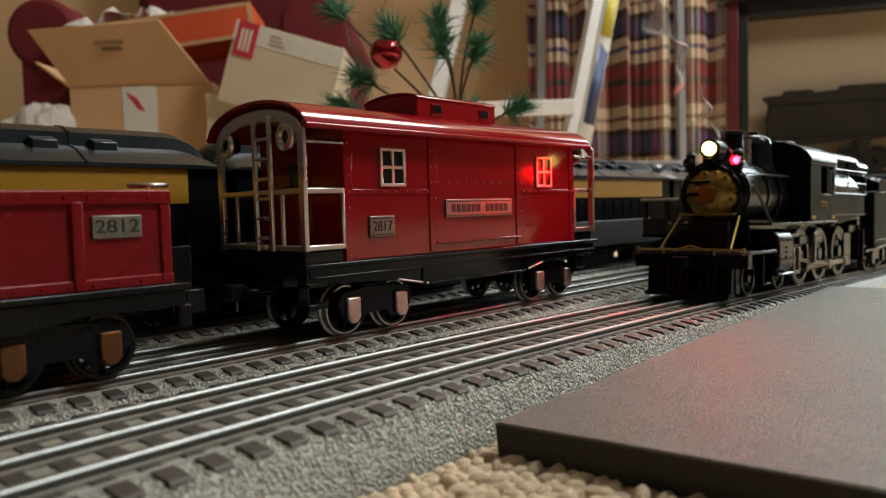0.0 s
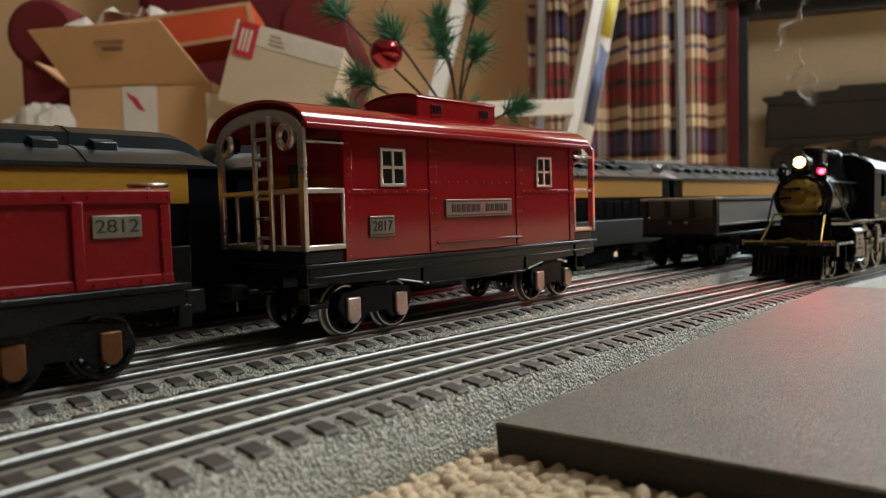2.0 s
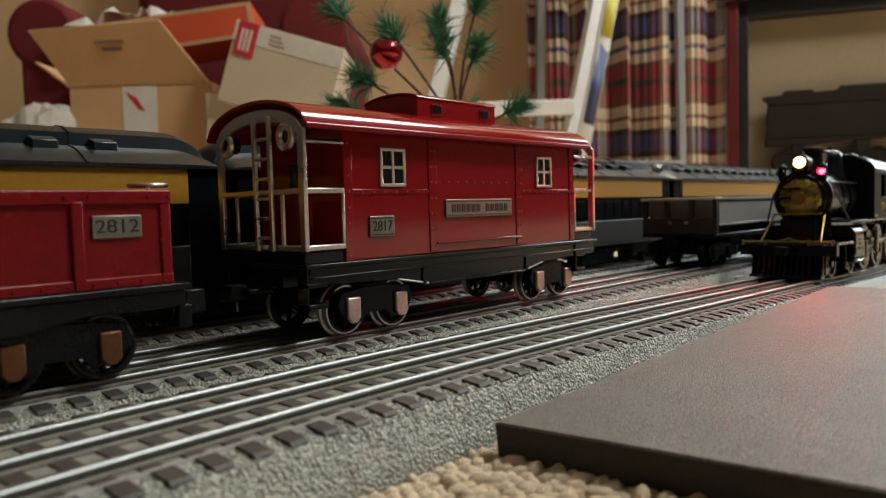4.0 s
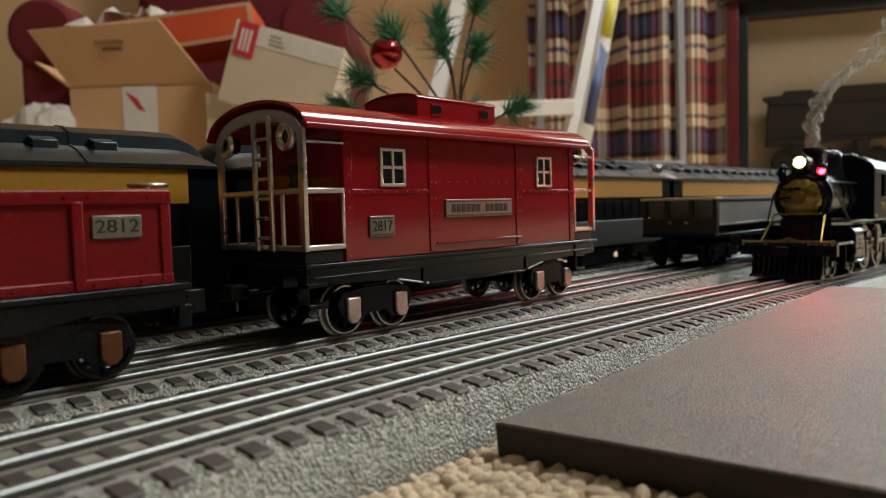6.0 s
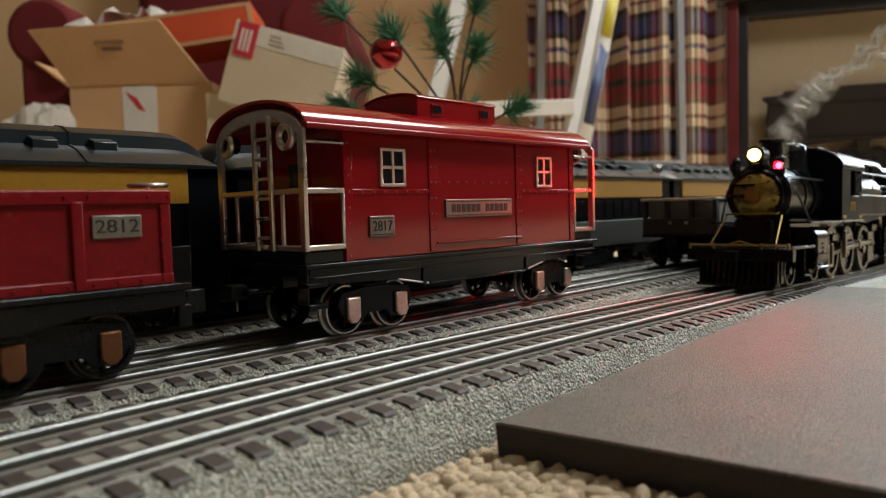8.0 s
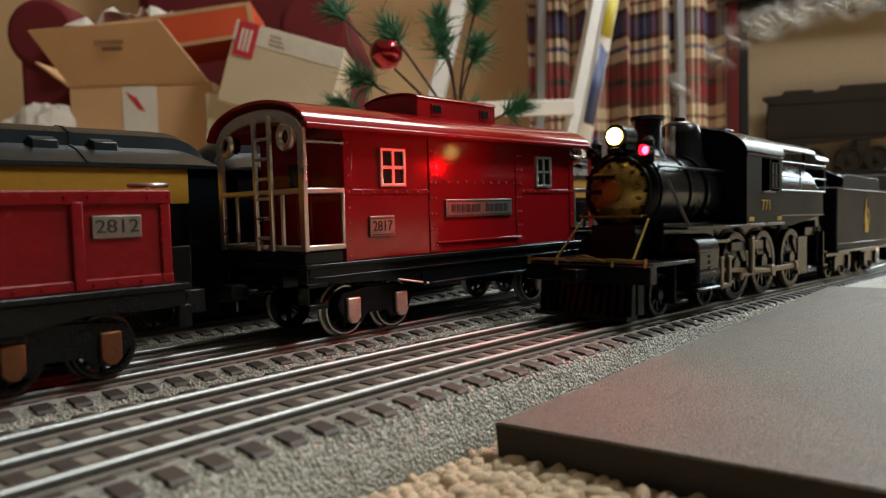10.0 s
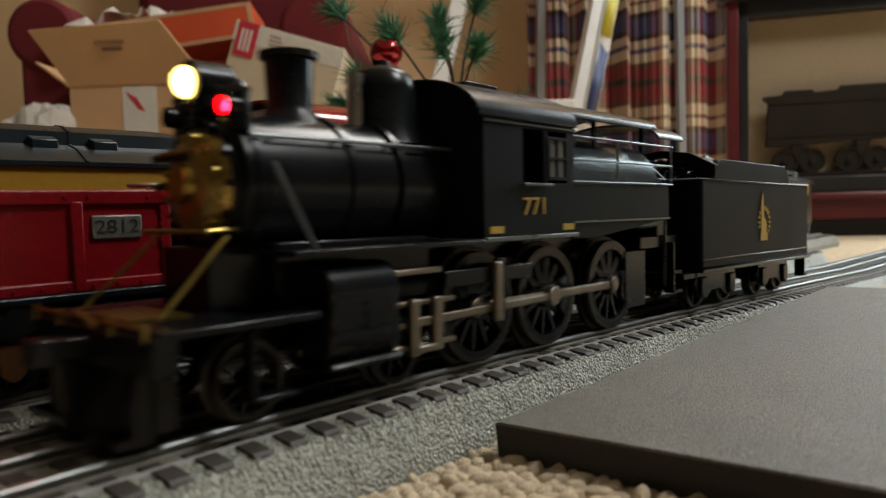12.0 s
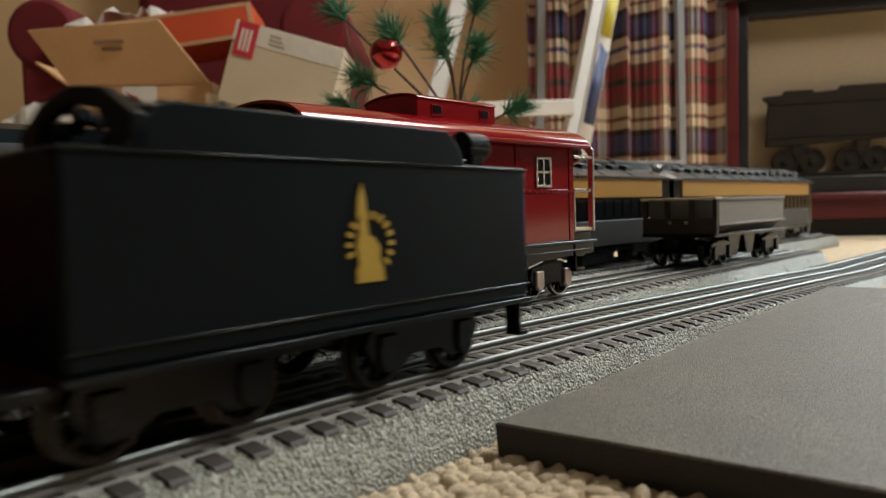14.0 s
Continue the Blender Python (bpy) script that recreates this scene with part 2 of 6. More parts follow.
def box(bm, x0, x1, y0, y1, z0, z1, m=None, mi=0):
    v = [bm.verts.new((m @ Vector(p)) if m else p) for p in [(x, y, z) for x in (x0, x1) for y in (y0, y1) for z in (z0, z1)]]
    for f in ((0, 1, 3, 2), (4, 6, 7, 5), (0, 4, 5, 1), (2, 3, 7, 6), (0, 2, 6, 4), (1, 5, 7, 3)):
        bm.faces.new([v[i] for i in f]).material_index = mi
    return bm


def cyl(bm, a, b, r0, r1=None, seg=20, mi=0):
    a, b = Vector(a), Vector(b)
    r1 = r0 if r1 is None else r1
    q = (b - a).to_track_quat("Z", "Y")
    rings = []
    for c, r in ((a, r0), (b, r1)):
        rings.append([bm.verts.new(c + q @ Vector((r * math.cos(k * math.tau / seg), r * math.sin(k * math.tau / seg), 0))) for k in range(seg)])
    for k in range(seg):
        bm.faces.new((rings[0][k], rings[0][(k + 1) % seg], rings[1][(k + 1) % seg], rings[1][k])).material_index = mi
    bm.faces.new(rings[0][::-1]).material_index = mi
    bm.faces.new(rings[1]).material_index = mi
    return bm


def tube(bm, pts, r, seg=6, mi=0):
    for a, b in zip(pts, pts[1:]):
        cyl(bm, a, b, r, r, seg, mi)
    return bm


def lathe(bm, profile, origin, axis="z", seg=24, caps=True):
    """profile: (radius, height) pairs along the axis."""
    o = Vector(origin)
    rings = []
    for r, h in profile:
        ring = []
        for k in range(seg):
            c, s = r * math.cos(k * math.tau / seg), r * math.sin(k * math.tau / seg)
            ring.append(bm.verts.new(o + Vector({"x": (h, c, s), "y": (c, h, s), "z": (c, s, h)}[axis])))
        rings.append(ring)
    for p, q in zip(rings, rings[1:]):
        for k in range(seg):
            bm.faces.new((p[k], p[(k + 1) % seg], q[(k + 1) % seg], q[k]))
    if caps:
        bm.faces.new(rings[0][::-1])
        bm.faces.new(rings[-1])
    return bm


def ring_torus(bm, centre, normal, r, t, seg=24, sides=8):
    q = Vector(normal).to_track_quat("Z", "Y")
    c = Vector(centre)
    rows = []
    for k in range(seg):
        a = k * math.tau / seg
        rows.append([bm.verts.new(c + q @ Vector(((r + t * math.cos(b)) * math.cos(a), (r + t * math.cos(b)) * math.sin(a), t * math.sin(b))))
                     for b in [j * math.tau / sides for j in range(sides)]])
    for k in range(seg):
        for j in range(sides):
            p, w = rows[k], rows[(k + 1) % seg]
            bm.faces.new((p[j], w[j], w[(j + 1) % sides], p[(j + 1) % sides]))
    return bm


def prism(bm, outline, x0, x1, axis="x", mi=0):
    """A closed outline in the two other axes, drawn out along one axis."""
    def P(h, a, b):
        return {"x": (h, a, b), "y": (a, h, b), "z": (a, b, h)}[axis]
    r0 = [bm.verts.new(P(x0, a, b)) for a, b in outline]
    r1 = [bm.verts.new(P(x1, a, b)) for a, b in outline]
    n = len(outline)
    for k in range(n):
        bm.faces.new((r0[k], r0[(k + 1) % n], r1[(k + 1) % n], r1[k])).material_index = mi
    bm.faces.new(r0[::-1]).material_index = mi
    bm.faces.new(r1).material_index = mi
    return bm


def ring_frame(bm, a, b, c, d, t, y0, y1):
    """A rectangular frame in x and z with bars of width t, between y0 and y1."""
    loops = []
    for y in (y0, y1):
        for o in (0, t):
            loops.append([bm.verts.new((x, y, z)) for x, z in ((a + o, c + o), (b - o, c + o), (b - o, d - o), (a + o, d - o))])
    for p, q in ((0, 1), (1, 3), (3, 2), (2, 0)):
        for k in range(4):
            bm.faces.new((loops[p][k], loops[p][(k + 1) % 4], loops[q][(k + 1) % 4], loops[q][k]))
    return bm


def arc_roof(y0, y1, z_eave, z_top, thick, n=16):
    """Outline of a curved roof shell across y."""
    c, h = (y0 + y1) / 2, (y1 - y0) / 2
    up = [(c + h * math.cos(a), z_eave + (z_top - z_eave) * math.sin(a)) for a in [math.pi * k / n for k in range(n + 1)]]
    lo = [(c + (h - thick) * math.cos(a), z_eave + (z_top - z_eave - thick) * math.sin(a)) for a in [math.pi * (n - k) / n for k in range(n + 1)]]
    return up + lo


def writing(text, size, mat, parent, m, width=0.0):
    """Built-in-font lettering as a thin mesh, centred at the pose m."""
    cu = bpy.data.curves.new("lettering", "FONT")
    cu.body, cu.size, cu.extrude, cu.align_x, cu.align_y = text, size, 0.0002, "CENTER", "CENTER"
    tmp = bpy.data.objects.new("lettering", cu)
    me = bpy.data.meshes.new_from_object(tmp)
    bpy.data.objects.remove(tmp)
    me.materials.append(mat)
    if width:
        xs = [v.co.x for v in me.vertices]
        k = width / (max(xs) - min(xs))
        for v in me.vertices:
            v.co.x *= k
    me.transform(m)
    ob = new("lettering", me)
    ob.parent = parent
    return ob


# a pose whose x runs along +x and whose face looks towards -y
def facing(x, y, z):
    return pose(x, y, z, 90, 0, 0)

# ---- the setting ----


def near_line(x):
    """Centre line of the near track, which bends a little."""
    u = min(x, 0.40) - 0.25
    y = -0.0124 * u - 0.0814 * u * u + 0.397 * u ** 3
    return y - (x - 0.40) * 0.006 if x > 0.40 else y


def near_sink(x):
    """The near track sinks a little into the carpet towards its far end."""
    x = max(-0.2, min(x, 0.6))
    return -0.0104 * (x - 0.2) - 0.021 * (x - 0.2) ** 2


RAIL_Z = 0.018


def room_shell():
    bm = B()
    n = 60
    grid = [[bm.verts.new((-5 + 11 * i / n, -6 + 11 * j / n, 0)) for j in range(n + 1)] for i in range(n + 1)]
    for i in range(n):
        for j in range(n):
            bm.faces.new((grid[i][j], grid[i + 1][j], grid[i + 1][j + 1], grid[i][j + 1]))
    tagged(part("floor", bm, CARPET, None), "beige looped wool carpet over the whole room", "carpet", "", "structure")
    for name, (u0, u1, v0, v1) in {"wall_north": (-2.4, 3.4, 2.0, 2.1), "wall_south": (-2.4, 3.4, -4.6, -4.5),
                                   "wall_west": (-2.4, -2.3, -4.5, 2.0), "wall_east": (3.3, 3.4, -4.5, 2.0)}.items():
        bm = B()
        if name == "wall_north":
            for a, b, c, d in ((u0, 1.5, 0, 2.4), (2.4, u1, 0, 2.4), (1.5, 2.4, 0, 0.35), (1.5, 2.4, 1.75, 2.4)):
                box(bm, a, b, v0, v1, c, d)
        else:
            box(bm, u0, u1, v0, v1, 0, 2.4)
        w = part(name, bm, WALL if name == "wall_north" else DARK_WALL, None)
        w.matrix_world = ROOM
        tagged(w, "plain ochre painted wall" if name == "wall_north" else "unseen wall, kept dark to limit reflections", "wall", "", "structure")
    bm = B()
    box(bm, -2.4, 3.4, -4.6, 2.1, 2.4, 2.5)
    c = part("ceiling", bm, CEIL, None)
    c.matrix_world = ROOM
    tagged(c, "plain white painted ceiling", "ceiling", "", "structure")


room_shell()


def window_1():
    root = thing("window_1", ROOM @ pose(1.95, 2.0, 0), "white framed window letting in cool daylight", "window", "", "structure")
    bm = B()
    for a, b, c, d in ((-0.49, -0.43, 0.31, 1.79), (0.43, 0.49, 0.31, 1.79), (-0.43, 0.43, 0.31, 0.36), (-0.43, 0.43, 1.74, 1.79)):
        box(bm, a, b, -0.015, 0.02, c, d)
    part("window_frame", bm, CEIL, root, "", 0.003)
    bm = B()
    box(bm, -0.52, 0.52, -0.06, -0.002, 0.285, 0.309)
    part("window_sill", bm, CEIL, root, "", 0.003)


window_1()


def carpet_loops():
    """Chunky yarn loops in rows, close to the camera and beside the roadbed."""
    rnd = random.Random(4)
    base = bmesh.new()
    bmesh.ops.create_icosphere(base, subdivisions=2, radius=1)
    vs = np.array([v.co[:] for v in base.verts])
    fs = [[v.index for v in f.verts] for f in base.faces]
    base.free()
    verts, faces = [], []
    pitch = 0.0041
    for i in range(-8, 145):
        for j in range(0, 34):
            x = i * pitch + (0.5 * pitch if j % 2 else 0) + rnd.uniform(-0.0007, 0.0007)
            y = -0.031 - j * pitch * 0.9 + rnd.uniform(-0.0007, 0.0007)
            if x > 0.2 and y < -0.05 and x < 0.46:
                continue
            rx, ry, rz = pitch * rnd.uniform(0.60, 0.92), pitch * rnd.uniform(0.38, 0.52), pitch * rnd.uniform(0.42, 0.70)
            a = rnd.gauss(-0.3, 0.6)
            c, s = math.cos(a), math.sin(a)
            p = vs * (rx, ry, rz)
            p = p * (1 + 0.07 * np.sin(vs[:, [1]] * 4 + i) + 0.05 * np.sin(vs[:, [0]] * 4 + j))
            q = np.column_stack((p[:, 0] * c - p[:, 1] * s + x, p[:, 0] * s + p[:, 1] * c + y, p[:, 2] + rnd.uniform(-0.001, 0.0004)))
            k = len(verts)
            verts.extend(q.tolist())
            faces.extend([[k + t for t in f] for f in fs])
    me = bpy.data.meshes.new("carpet_loops")
    me.from_pydata(verts, [], faces)
    me.materials.append(CARPET)
    me.shade_smooth()
    tagged(new("carpet_loops", me), "thick beige yarn loops of the carpet", "carpet pile", "", "stuff")


carpet_loops()


def train_track(line, sink, x0, x1, label, dense):
    """Roadbed, three rails and ties. line(x): the centre; dense: the stretch with coarse ballast relief."""
    root = thing("train_track", pose(0, 0, 0), label, "train track", "model train tracks")

    def at(x, off, z):
        d = (line(x + 0.005) - line(x - 0.005)) / 0.01
        k = 1 / math.hypot(1, d)
        return Vector((x - off * d * k, line(x) + off * k, z + sink(x)))

    # roadbed: flat bed between the shoulders, rough shoulders sloping to the carpet
    for side, name in ((0, "roadbed"), (-1, "near_shoulder"), (1, "far_shoulder")):
        step = 0.00036 if side == -1 else 0.006
        bm = B()
        rows = []
        xs = []
        x = x0
        while x < x1:
            xs.append(x)
            x += step if dense[0] < x < dense[1] else 0.006
        if side == 0:
            profile = [(-0.0241, 0.0146), (-0.0240, 0.0161), (-0.0236, 0.0161), (-0.0234, 0.0149), (0.0234, 0.0149), (0.0236, 0.0161), (0.0240, 0.0161), (0.0241, 0.0146)]
        else:
            n = 42 if side == -1 else 6
            profile = [(side * (0.0240 + 0.0128 * k / n), 0.0152 - 0.0012 * min(1, k / n / 0.58) - 0.0090 * max(0, (k / n - 0.58) / 0.42) ** 1.1) for k in range(n + 1)] + [(side * 0.0369, -0.001)]
        for x in xs:
            row = []
            for k, (o, z) in enumerate(profile):
                p = at(x, o, z)
                if side and 0 < k < len(profile) - 2:
                    h = noise.noise(p * 1000) * 0.6 + noise.noise(p * 2100) * 0.45
                    p += Vector((0, side * 0.3, 0.9)) * 0.0011 * h
                row.append(bm.verts.new(p))
            rows.append(row)
        for a, b in zip(rows, rows[1:]):
            for k in range(len(profile) - 1):
                bm.faces.new((a[k], b[k], b[k + 1], a[k + 1])).material_index = 1 if side == 0 and k in (0, 1, 2, 4, 5, 6) else 0
        part(name, bm, BALLAST if side else (BALLAST_BED, LIP), root)
    for off in (-0.0167, 0.0, 0.0167):
        bm = B()
        prof = [(-0.0017, 0.0148), (-0.0017, 0.0156), (-0.0006, 0.0159), (-0.0006, 0.0165), (-0.0012, 0.0168), (-0.0012, 0.0173), (-0.0010, 0.01768), (-0.0006, 0.01792), (0.0, 0.0180),
                (0.0006, 0.01792), (0.0010, 0.01768), (0.0012, 0.0173), (0.0012, 0.0168), (0.0006, 0.0165), (0.0006, 0.0159), (0.0017, 0.0156), (0.0017, 0.0148)]
        xs = np.arange(x0, x1 + 0.001, 0.012)
        rows = [[bm.verts.new(at(x, off + o, z)) for o, z in prof] for x in xs]
        for a, b in zip(rows, rows[1:]):
            for k in range(len(prof) - 1):
                bm.faces.new((a[k], b[k], b[k + 1], a[k + 1])).material_index = 0 if 4 <= k <= 11 else 1
        part("rail", bm, (RAIL_TOP, RAIL_SIDE), root)
    bm = B()
    box(bm, -0.0021, 0.0021, -0.0228, 0.0228, 0.0120, 0.0153)
    for s in (-1, 1):
        prism(bm, [(s * 0.0228, 0.0120), (s * 0.0228, 0.0157), (s * 0.0246, 0.0158), (s * 0.0300, 0.0152), (s * 0.0308, 0.0145), (s * 0.0310, 0.0080)], -0.0022, 0.0022)
    me = bpy.data.meshes.new("tie")
    bmesh.ops.recalc_face_normals(bm, faces=bm.faces[:])
    bm.to_mesh(me)
    bm.free()
    me.materials.append(TIE)
    x = x0 + 0.004
    while x < x1:
        tie = new("tie", me)
        tie.parent = root
        tie.matrix_local = Matrix.Translation(at(x, 0, 0)) @ pose(0, 0, 0, 0, 0, math.degrees(math.atan((line(x + 0.005) - line(x - 0.005)) / 0.01)))
        x += 0.0091
    return root


train_track(near_line, near_sink, -0.30, 1.35, "three-rail toy train track on grey ballast roadbed, lying on carpet", (0.02, 0.42))
train_track(lambda x: 0.0723, lambda x: 0.0, -0.25, 0.72, "three-rail toy train track on grey roadbed under the red cars", (0.05, 0.50))
train_track(lambda x: 0.1480, lambda x: 0.0, -0.40, 1.05, "three-rail toy train track on grey roadbed under the passenger cars", (2.0, 2.1))


def foam_pad():
    """A slab of foam that leans on the shoulder of the near roadbed."""
    root = thing("foam_pad", pose(0, 0, 0), "dark brown-grey foam sheet lying on carpet beside the track", "foam sheet")
    top = [Vector((0.1385, -0.0441, 0.0102)), Vector((0.4500, -0.0365, 0.0136)), Vector((0.4700, -0.3200, 0.0125)), Vector((0.1745, -0.3200, 0.0102))]
    n = 60
    bm = B()

    def at(i, j):
        a, b = i / n, j / n
        p = (top[0] * (1 - a) + top[1] * a) * (1 - b) + (top[3] * (1 - a) + top[2] * a) * b
        return p + Vector((0, 0, 0.0004 * noise.noise(p * 25)))
    grid = [[bm.verts.new(at(i, j)) for j in range(n + 1)] for i in range(n + 1)]
    for i in range(n):
        for j in range(n):
            bm.faces.new((grid[i][j], grid[i + 1][j], grid[i + 1][j + 1], grid[i][j + 1]))
    edge = [grid[i][0] for i in range(n)] + [grid[n][j] for j in range(n)] + [grid[i][n] for i in range(n, 0, -1)] + [grid[0][j] for j in range(n, 0, -1)]
    mid = [bm.verts.new(v.co + Vector((0, 0, -0.0006)) + (v.co - Vector((0.30, -0.18, v.co.z))).normalized() * 0.0005) for v in edge]
    low = [bm.verts.new(v.co + Vector((0.0006 * noise.noise(v.co * 200), 0.0006 * noise.noise(v.co * 170), -0.0095))) for v in edge]
    m = len(edge)
    for k in range(m):
        bm.faces.new((edge[k], edge[(k + 1) % m], mid[(k + 1) % m], mid[k]))
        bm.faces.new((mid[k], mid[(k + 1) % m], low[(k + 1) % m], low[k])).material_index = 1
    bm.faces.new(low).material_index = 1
    part("sheet", bm, (PAD, PAD_EDGE), root)


foam_pad()

# ---- rolling stock ----


def spoked_wheel(bm, r, t, spokes):
    """A wheel about the y axis at the origin: tyre, flange, hub and spokes; the outer face looks to -y."""
    lathe(bm, [(r * 0.80, -t), (r * 0.92, -t), (r * 0.99, -t), (r, -t * 0.9), (r, t * 0.4), (r * 1.10, t * 0.5), (r * 1.10, t), (r * 0.80, t), (r * 0.80, -t)], (0, 0, 0), "y", 32, False)
    for f in bm.faces:
        f.normal_update()
        c = f.calc_center_median()
        f.material_index = 1 if math.hypot(c.x, c.z) > r * 0.93 and c.y < t * 0.95 else 0


SPOKE_MESHES = {}


def small_spokes(wheel, r, t, count):
    """Hub and spokes of a small wheel, alike wheels sharing their meshes."""
    if r not in SPOKE_MESHES:
        pair = []
        for name in ("hub", "spoke"):
            bm = B()
            if name == "hub":
                cyl(bm, (0, -t * 1.3, 0), (0, t, 0), r * 0.24, seg=16)
            else:
                box(bm, -r * 0.05, r * 0.05, -t * 0.5, t * 0.5, r * 0.2, r * 0.84)
            bmesh.ops.recalc_face_normals(bm, faces=bm.faces[:])
            me = bpy.data.meshes.new(name)
            bm.to_mesh(me)
            bm.free()
            me.materials.append(BLACK_DULL)
            pair.append(me)
        SPOKE_MESHES[r] = pair
    new("hub", SPOKE_MESHES[r][0]).parent = wheel
    for k in range(count):
        sp = new("spoke", SPOKE_MESHES[r][1])
        sp.parent = wheel
        sp.matrix_local = pose(0, 0, 0, 0, 360 * k / count, 0)


def four_wheel_truck(parent, x, y, rail, half, journal, spread=0.012, r=0.0092, tread=None):
    """A truck under a car: two side frames, four wheels, journals. The car's own space."""
    for s in (-1, 1):
        bm = B()
        prism(bm, [(x - spread - 0.007, rail + 0.0115), (x - spread - 0.005, rail + 0.0160), (x - 0.005, rail + 0.0175), (x + 0.005, rail + 0.0175),
                   (x + spread + 0.005, rail + 0.0160), (x + spread + 0.007, rail + 0.0115), (x + spread + 0.003, rail + 0.0048), (x + spread - 0.005, rail + 0.0045),
                   (x + 0.005, rail + 0.0075), (x - 0.005, rail + 0.0075), (x - spread + 0.005, rail + 0.0045), (x - spread - 0.003, rail + 0.0048)],
              y + s * half - 0.0008, y + s * half + 0.0008, "y")
        part("side_frame", bm, BLACK_DULL, parent, "", 0.0003)
        for d in (-spread, spread):
            bm = B()
            spoked_wheel(bm, r, 0.0020, 0)
            w = part("wheel", bm, (BLACK_DULL, tread or WHEEL), parent)
            small_spokes(w, r, 0.0020, 8)
            w.matrix_local = pose(x + d, y + s * 0.0172, rail + r, 0, 0, 0 if s < 0 else 180)
            bm = B()
            prism(bm, [(x + d - 0.0030, rail + 0.0140), (x + d - 0.0030, rail + 0.0065), (x + d - 0.0012, rail + 0.0045), (x + d + 0.0012, rail + 0.0045),
                       (x + d + 0.0030, rail + 0.0065), (x + d + 0.0030, rail + 0.0140)], y + s * half - 0.0022 if s < 0 else y + half, y + s * half if s < 0 else y + half + 0.0022, "y")
            part("journal_box", bm, journal, parent, "", 0.0005)
    bm = B()
    box(bm, x - 0.006, x + 0.006, y - half, y + half, rail + 0.012, rail + 0.018)
    for d in (-spread, spread):
        cyl(bm, (x + d, y - half, rail + r), (x + d, y + half, rail + r), 0.0014, seg=10)
    part("bolster", bm, BLACK_DULL, parent)


def rivets(points, r=0.00055):
    bm = B()
    for p in points:
        cyl(bm, (p[0], p[1] + 0.0002, p[2]), (p[0], p[1] - r * 0.9, p[2]), r, r * 0.45, 7)
    return bm


def caboose():
    """Red tinplate caboose with open end platforms."""
    root = thing("caboose", pose(0, 0, 0), "glossy red tinplate toy caboose with nickel trim and black underframe", "toy caboose")
    yc, y0, y1 = 0.0723, 0.0462, 0.0984
    x0, x1, z0, z1 = 0.1658, 0.3146, 0.0455, 0.0945
    bm = B()
    box(bm, x0, x1, y0, y1, z0, z1)
    body = part("body", bm, RED, root, "", 0.0006)
    # raised seams, belt and lower moulding
    for x in (0.2118, 0.2690):
        bm = B()
        box(bm, x - 0.0024, x + 0.0024, y0 - 0.0005, y0 + 0.001, z0 + 0.001, z1 - 0.002)
        part("seam_strip", bm, RED, body, "", 0.0003)
    for a, b, edge in ((x0, 0.2094, x0), (0.2714, x1, x1 - 0.004)):
        bm = B()
        box(bm, a, b, y0 - 0.0004, y0 + 0.001, 0.0695, 0.0716)
        part("belt_strip", bm, RED, body, "", 0.0003)
        bm = B()
        box(bm, edge, edge + 0.004, y0 - 0.0005, y0 + 0.001, z0, z1 - 0.002)
        part("corner_strip", bm, RED, body, "", 0.0003)
    bm = B()
    box(bm, 0.2130, 0.2690, y0 - 0.0013, y0, 0.0494, 0.0504)
    part("lower_moulding", bm, RED, body, "", 0.0003)
    pts = []
    for x in (0.2106, 0.2130, 0.2678, 0.2702):
        pts += [(x, y0 - 0.0005, z) for z in np.arange(0.049, 0.090, 0.0063)]
    pts += [(x, y0, 0.0745) for x in np.arange(0.216, 0.266, 0.0055)]
    pts += [(x, y0 - 0.0004, 0.0706) for x in list(np.arange(0.168, 0.210, 0.0058)) + list(np.arange(0.2725, 0.314, 0.0046))]
    for x in (x0 + 0.002, x1 - 0.002):
        pts += [(x, y0 - 0.0004, z) for z in np.arange(0.0475, 0.089, 0.0058)]
    part("rivets", rivets(pts, 0.0006), RIVET, body, "red rivet heads, coloured paler to suggest glints")
    # windows: recessed dark glass, nickel frame with a cross
    for a, b in ((0.1831, 0.1963), (0.2822, 0.2947)):
        c, d = 0.0724, 0.0871
        bm = B()
        ring_frame(bm, a, b, c, d, 0.0013, y0 - 0.0011, y0 + 0.0004)
        w = part("window", bm, NICKEL, body, "nickel window frame with four panes", 0.0003)
        bm = B()
        box(bm, (a + b) / 2 - 0.0006, (a + b) / 2 + 0.0006, y0 - 0.0009, y0 + 0.0004, c + 0.001, d - 0.001)
        part("mullion", bm, NICKEL, w)
        bm = B()
        box(bm, a + 0.001, b - 0.001, y0 - 0.0008, y0 + 0.0004, (c + d) / 2 - 0.0006, (c + d) / 2 + 0.0006)
        part("glazing_bar", bm, NICKEL, w)
        bm = B()
        box(bm, a + 0.0005, b - 0.0005, y0 - 0.0003, y0 + 0.0003, c + 0.0005, d - 0.0005)
        part("pane", bm, DARK_GLASS, w)
    # number and name plates
    for a, b, c, d, text in ((0.1772, 0.1895, 0.0537, 0.0616, "2817"), (0.2186, 0.2625, 0.0598, 0.0674, "")):
        bm = B()
        box(bm, a, b, y0 - 0.0010, y0 + 0.0002, c, d)
        pl = part("number_plate" if text else "name_plate", bm, PLATE, body, "etched nickel plate with black lettering", 0.0003)
        bm = B()
        for z in (c + 0.0007, d - 0.0011):
            box(bm, a + 0.0008, b - 0.0008, y0 - 0.0012, y0 - 0.0008, z, z + 0.0004)
        part("border_line", bm, INK, pl)
        if text:
            writing(text, 0.0056, INK, pl, facing((a + b) / 2, y0 - 0.0010, (c + d) / 2), 0.0098)
        else:
            bm = B()
            w = (b - a - 0.006) / 12
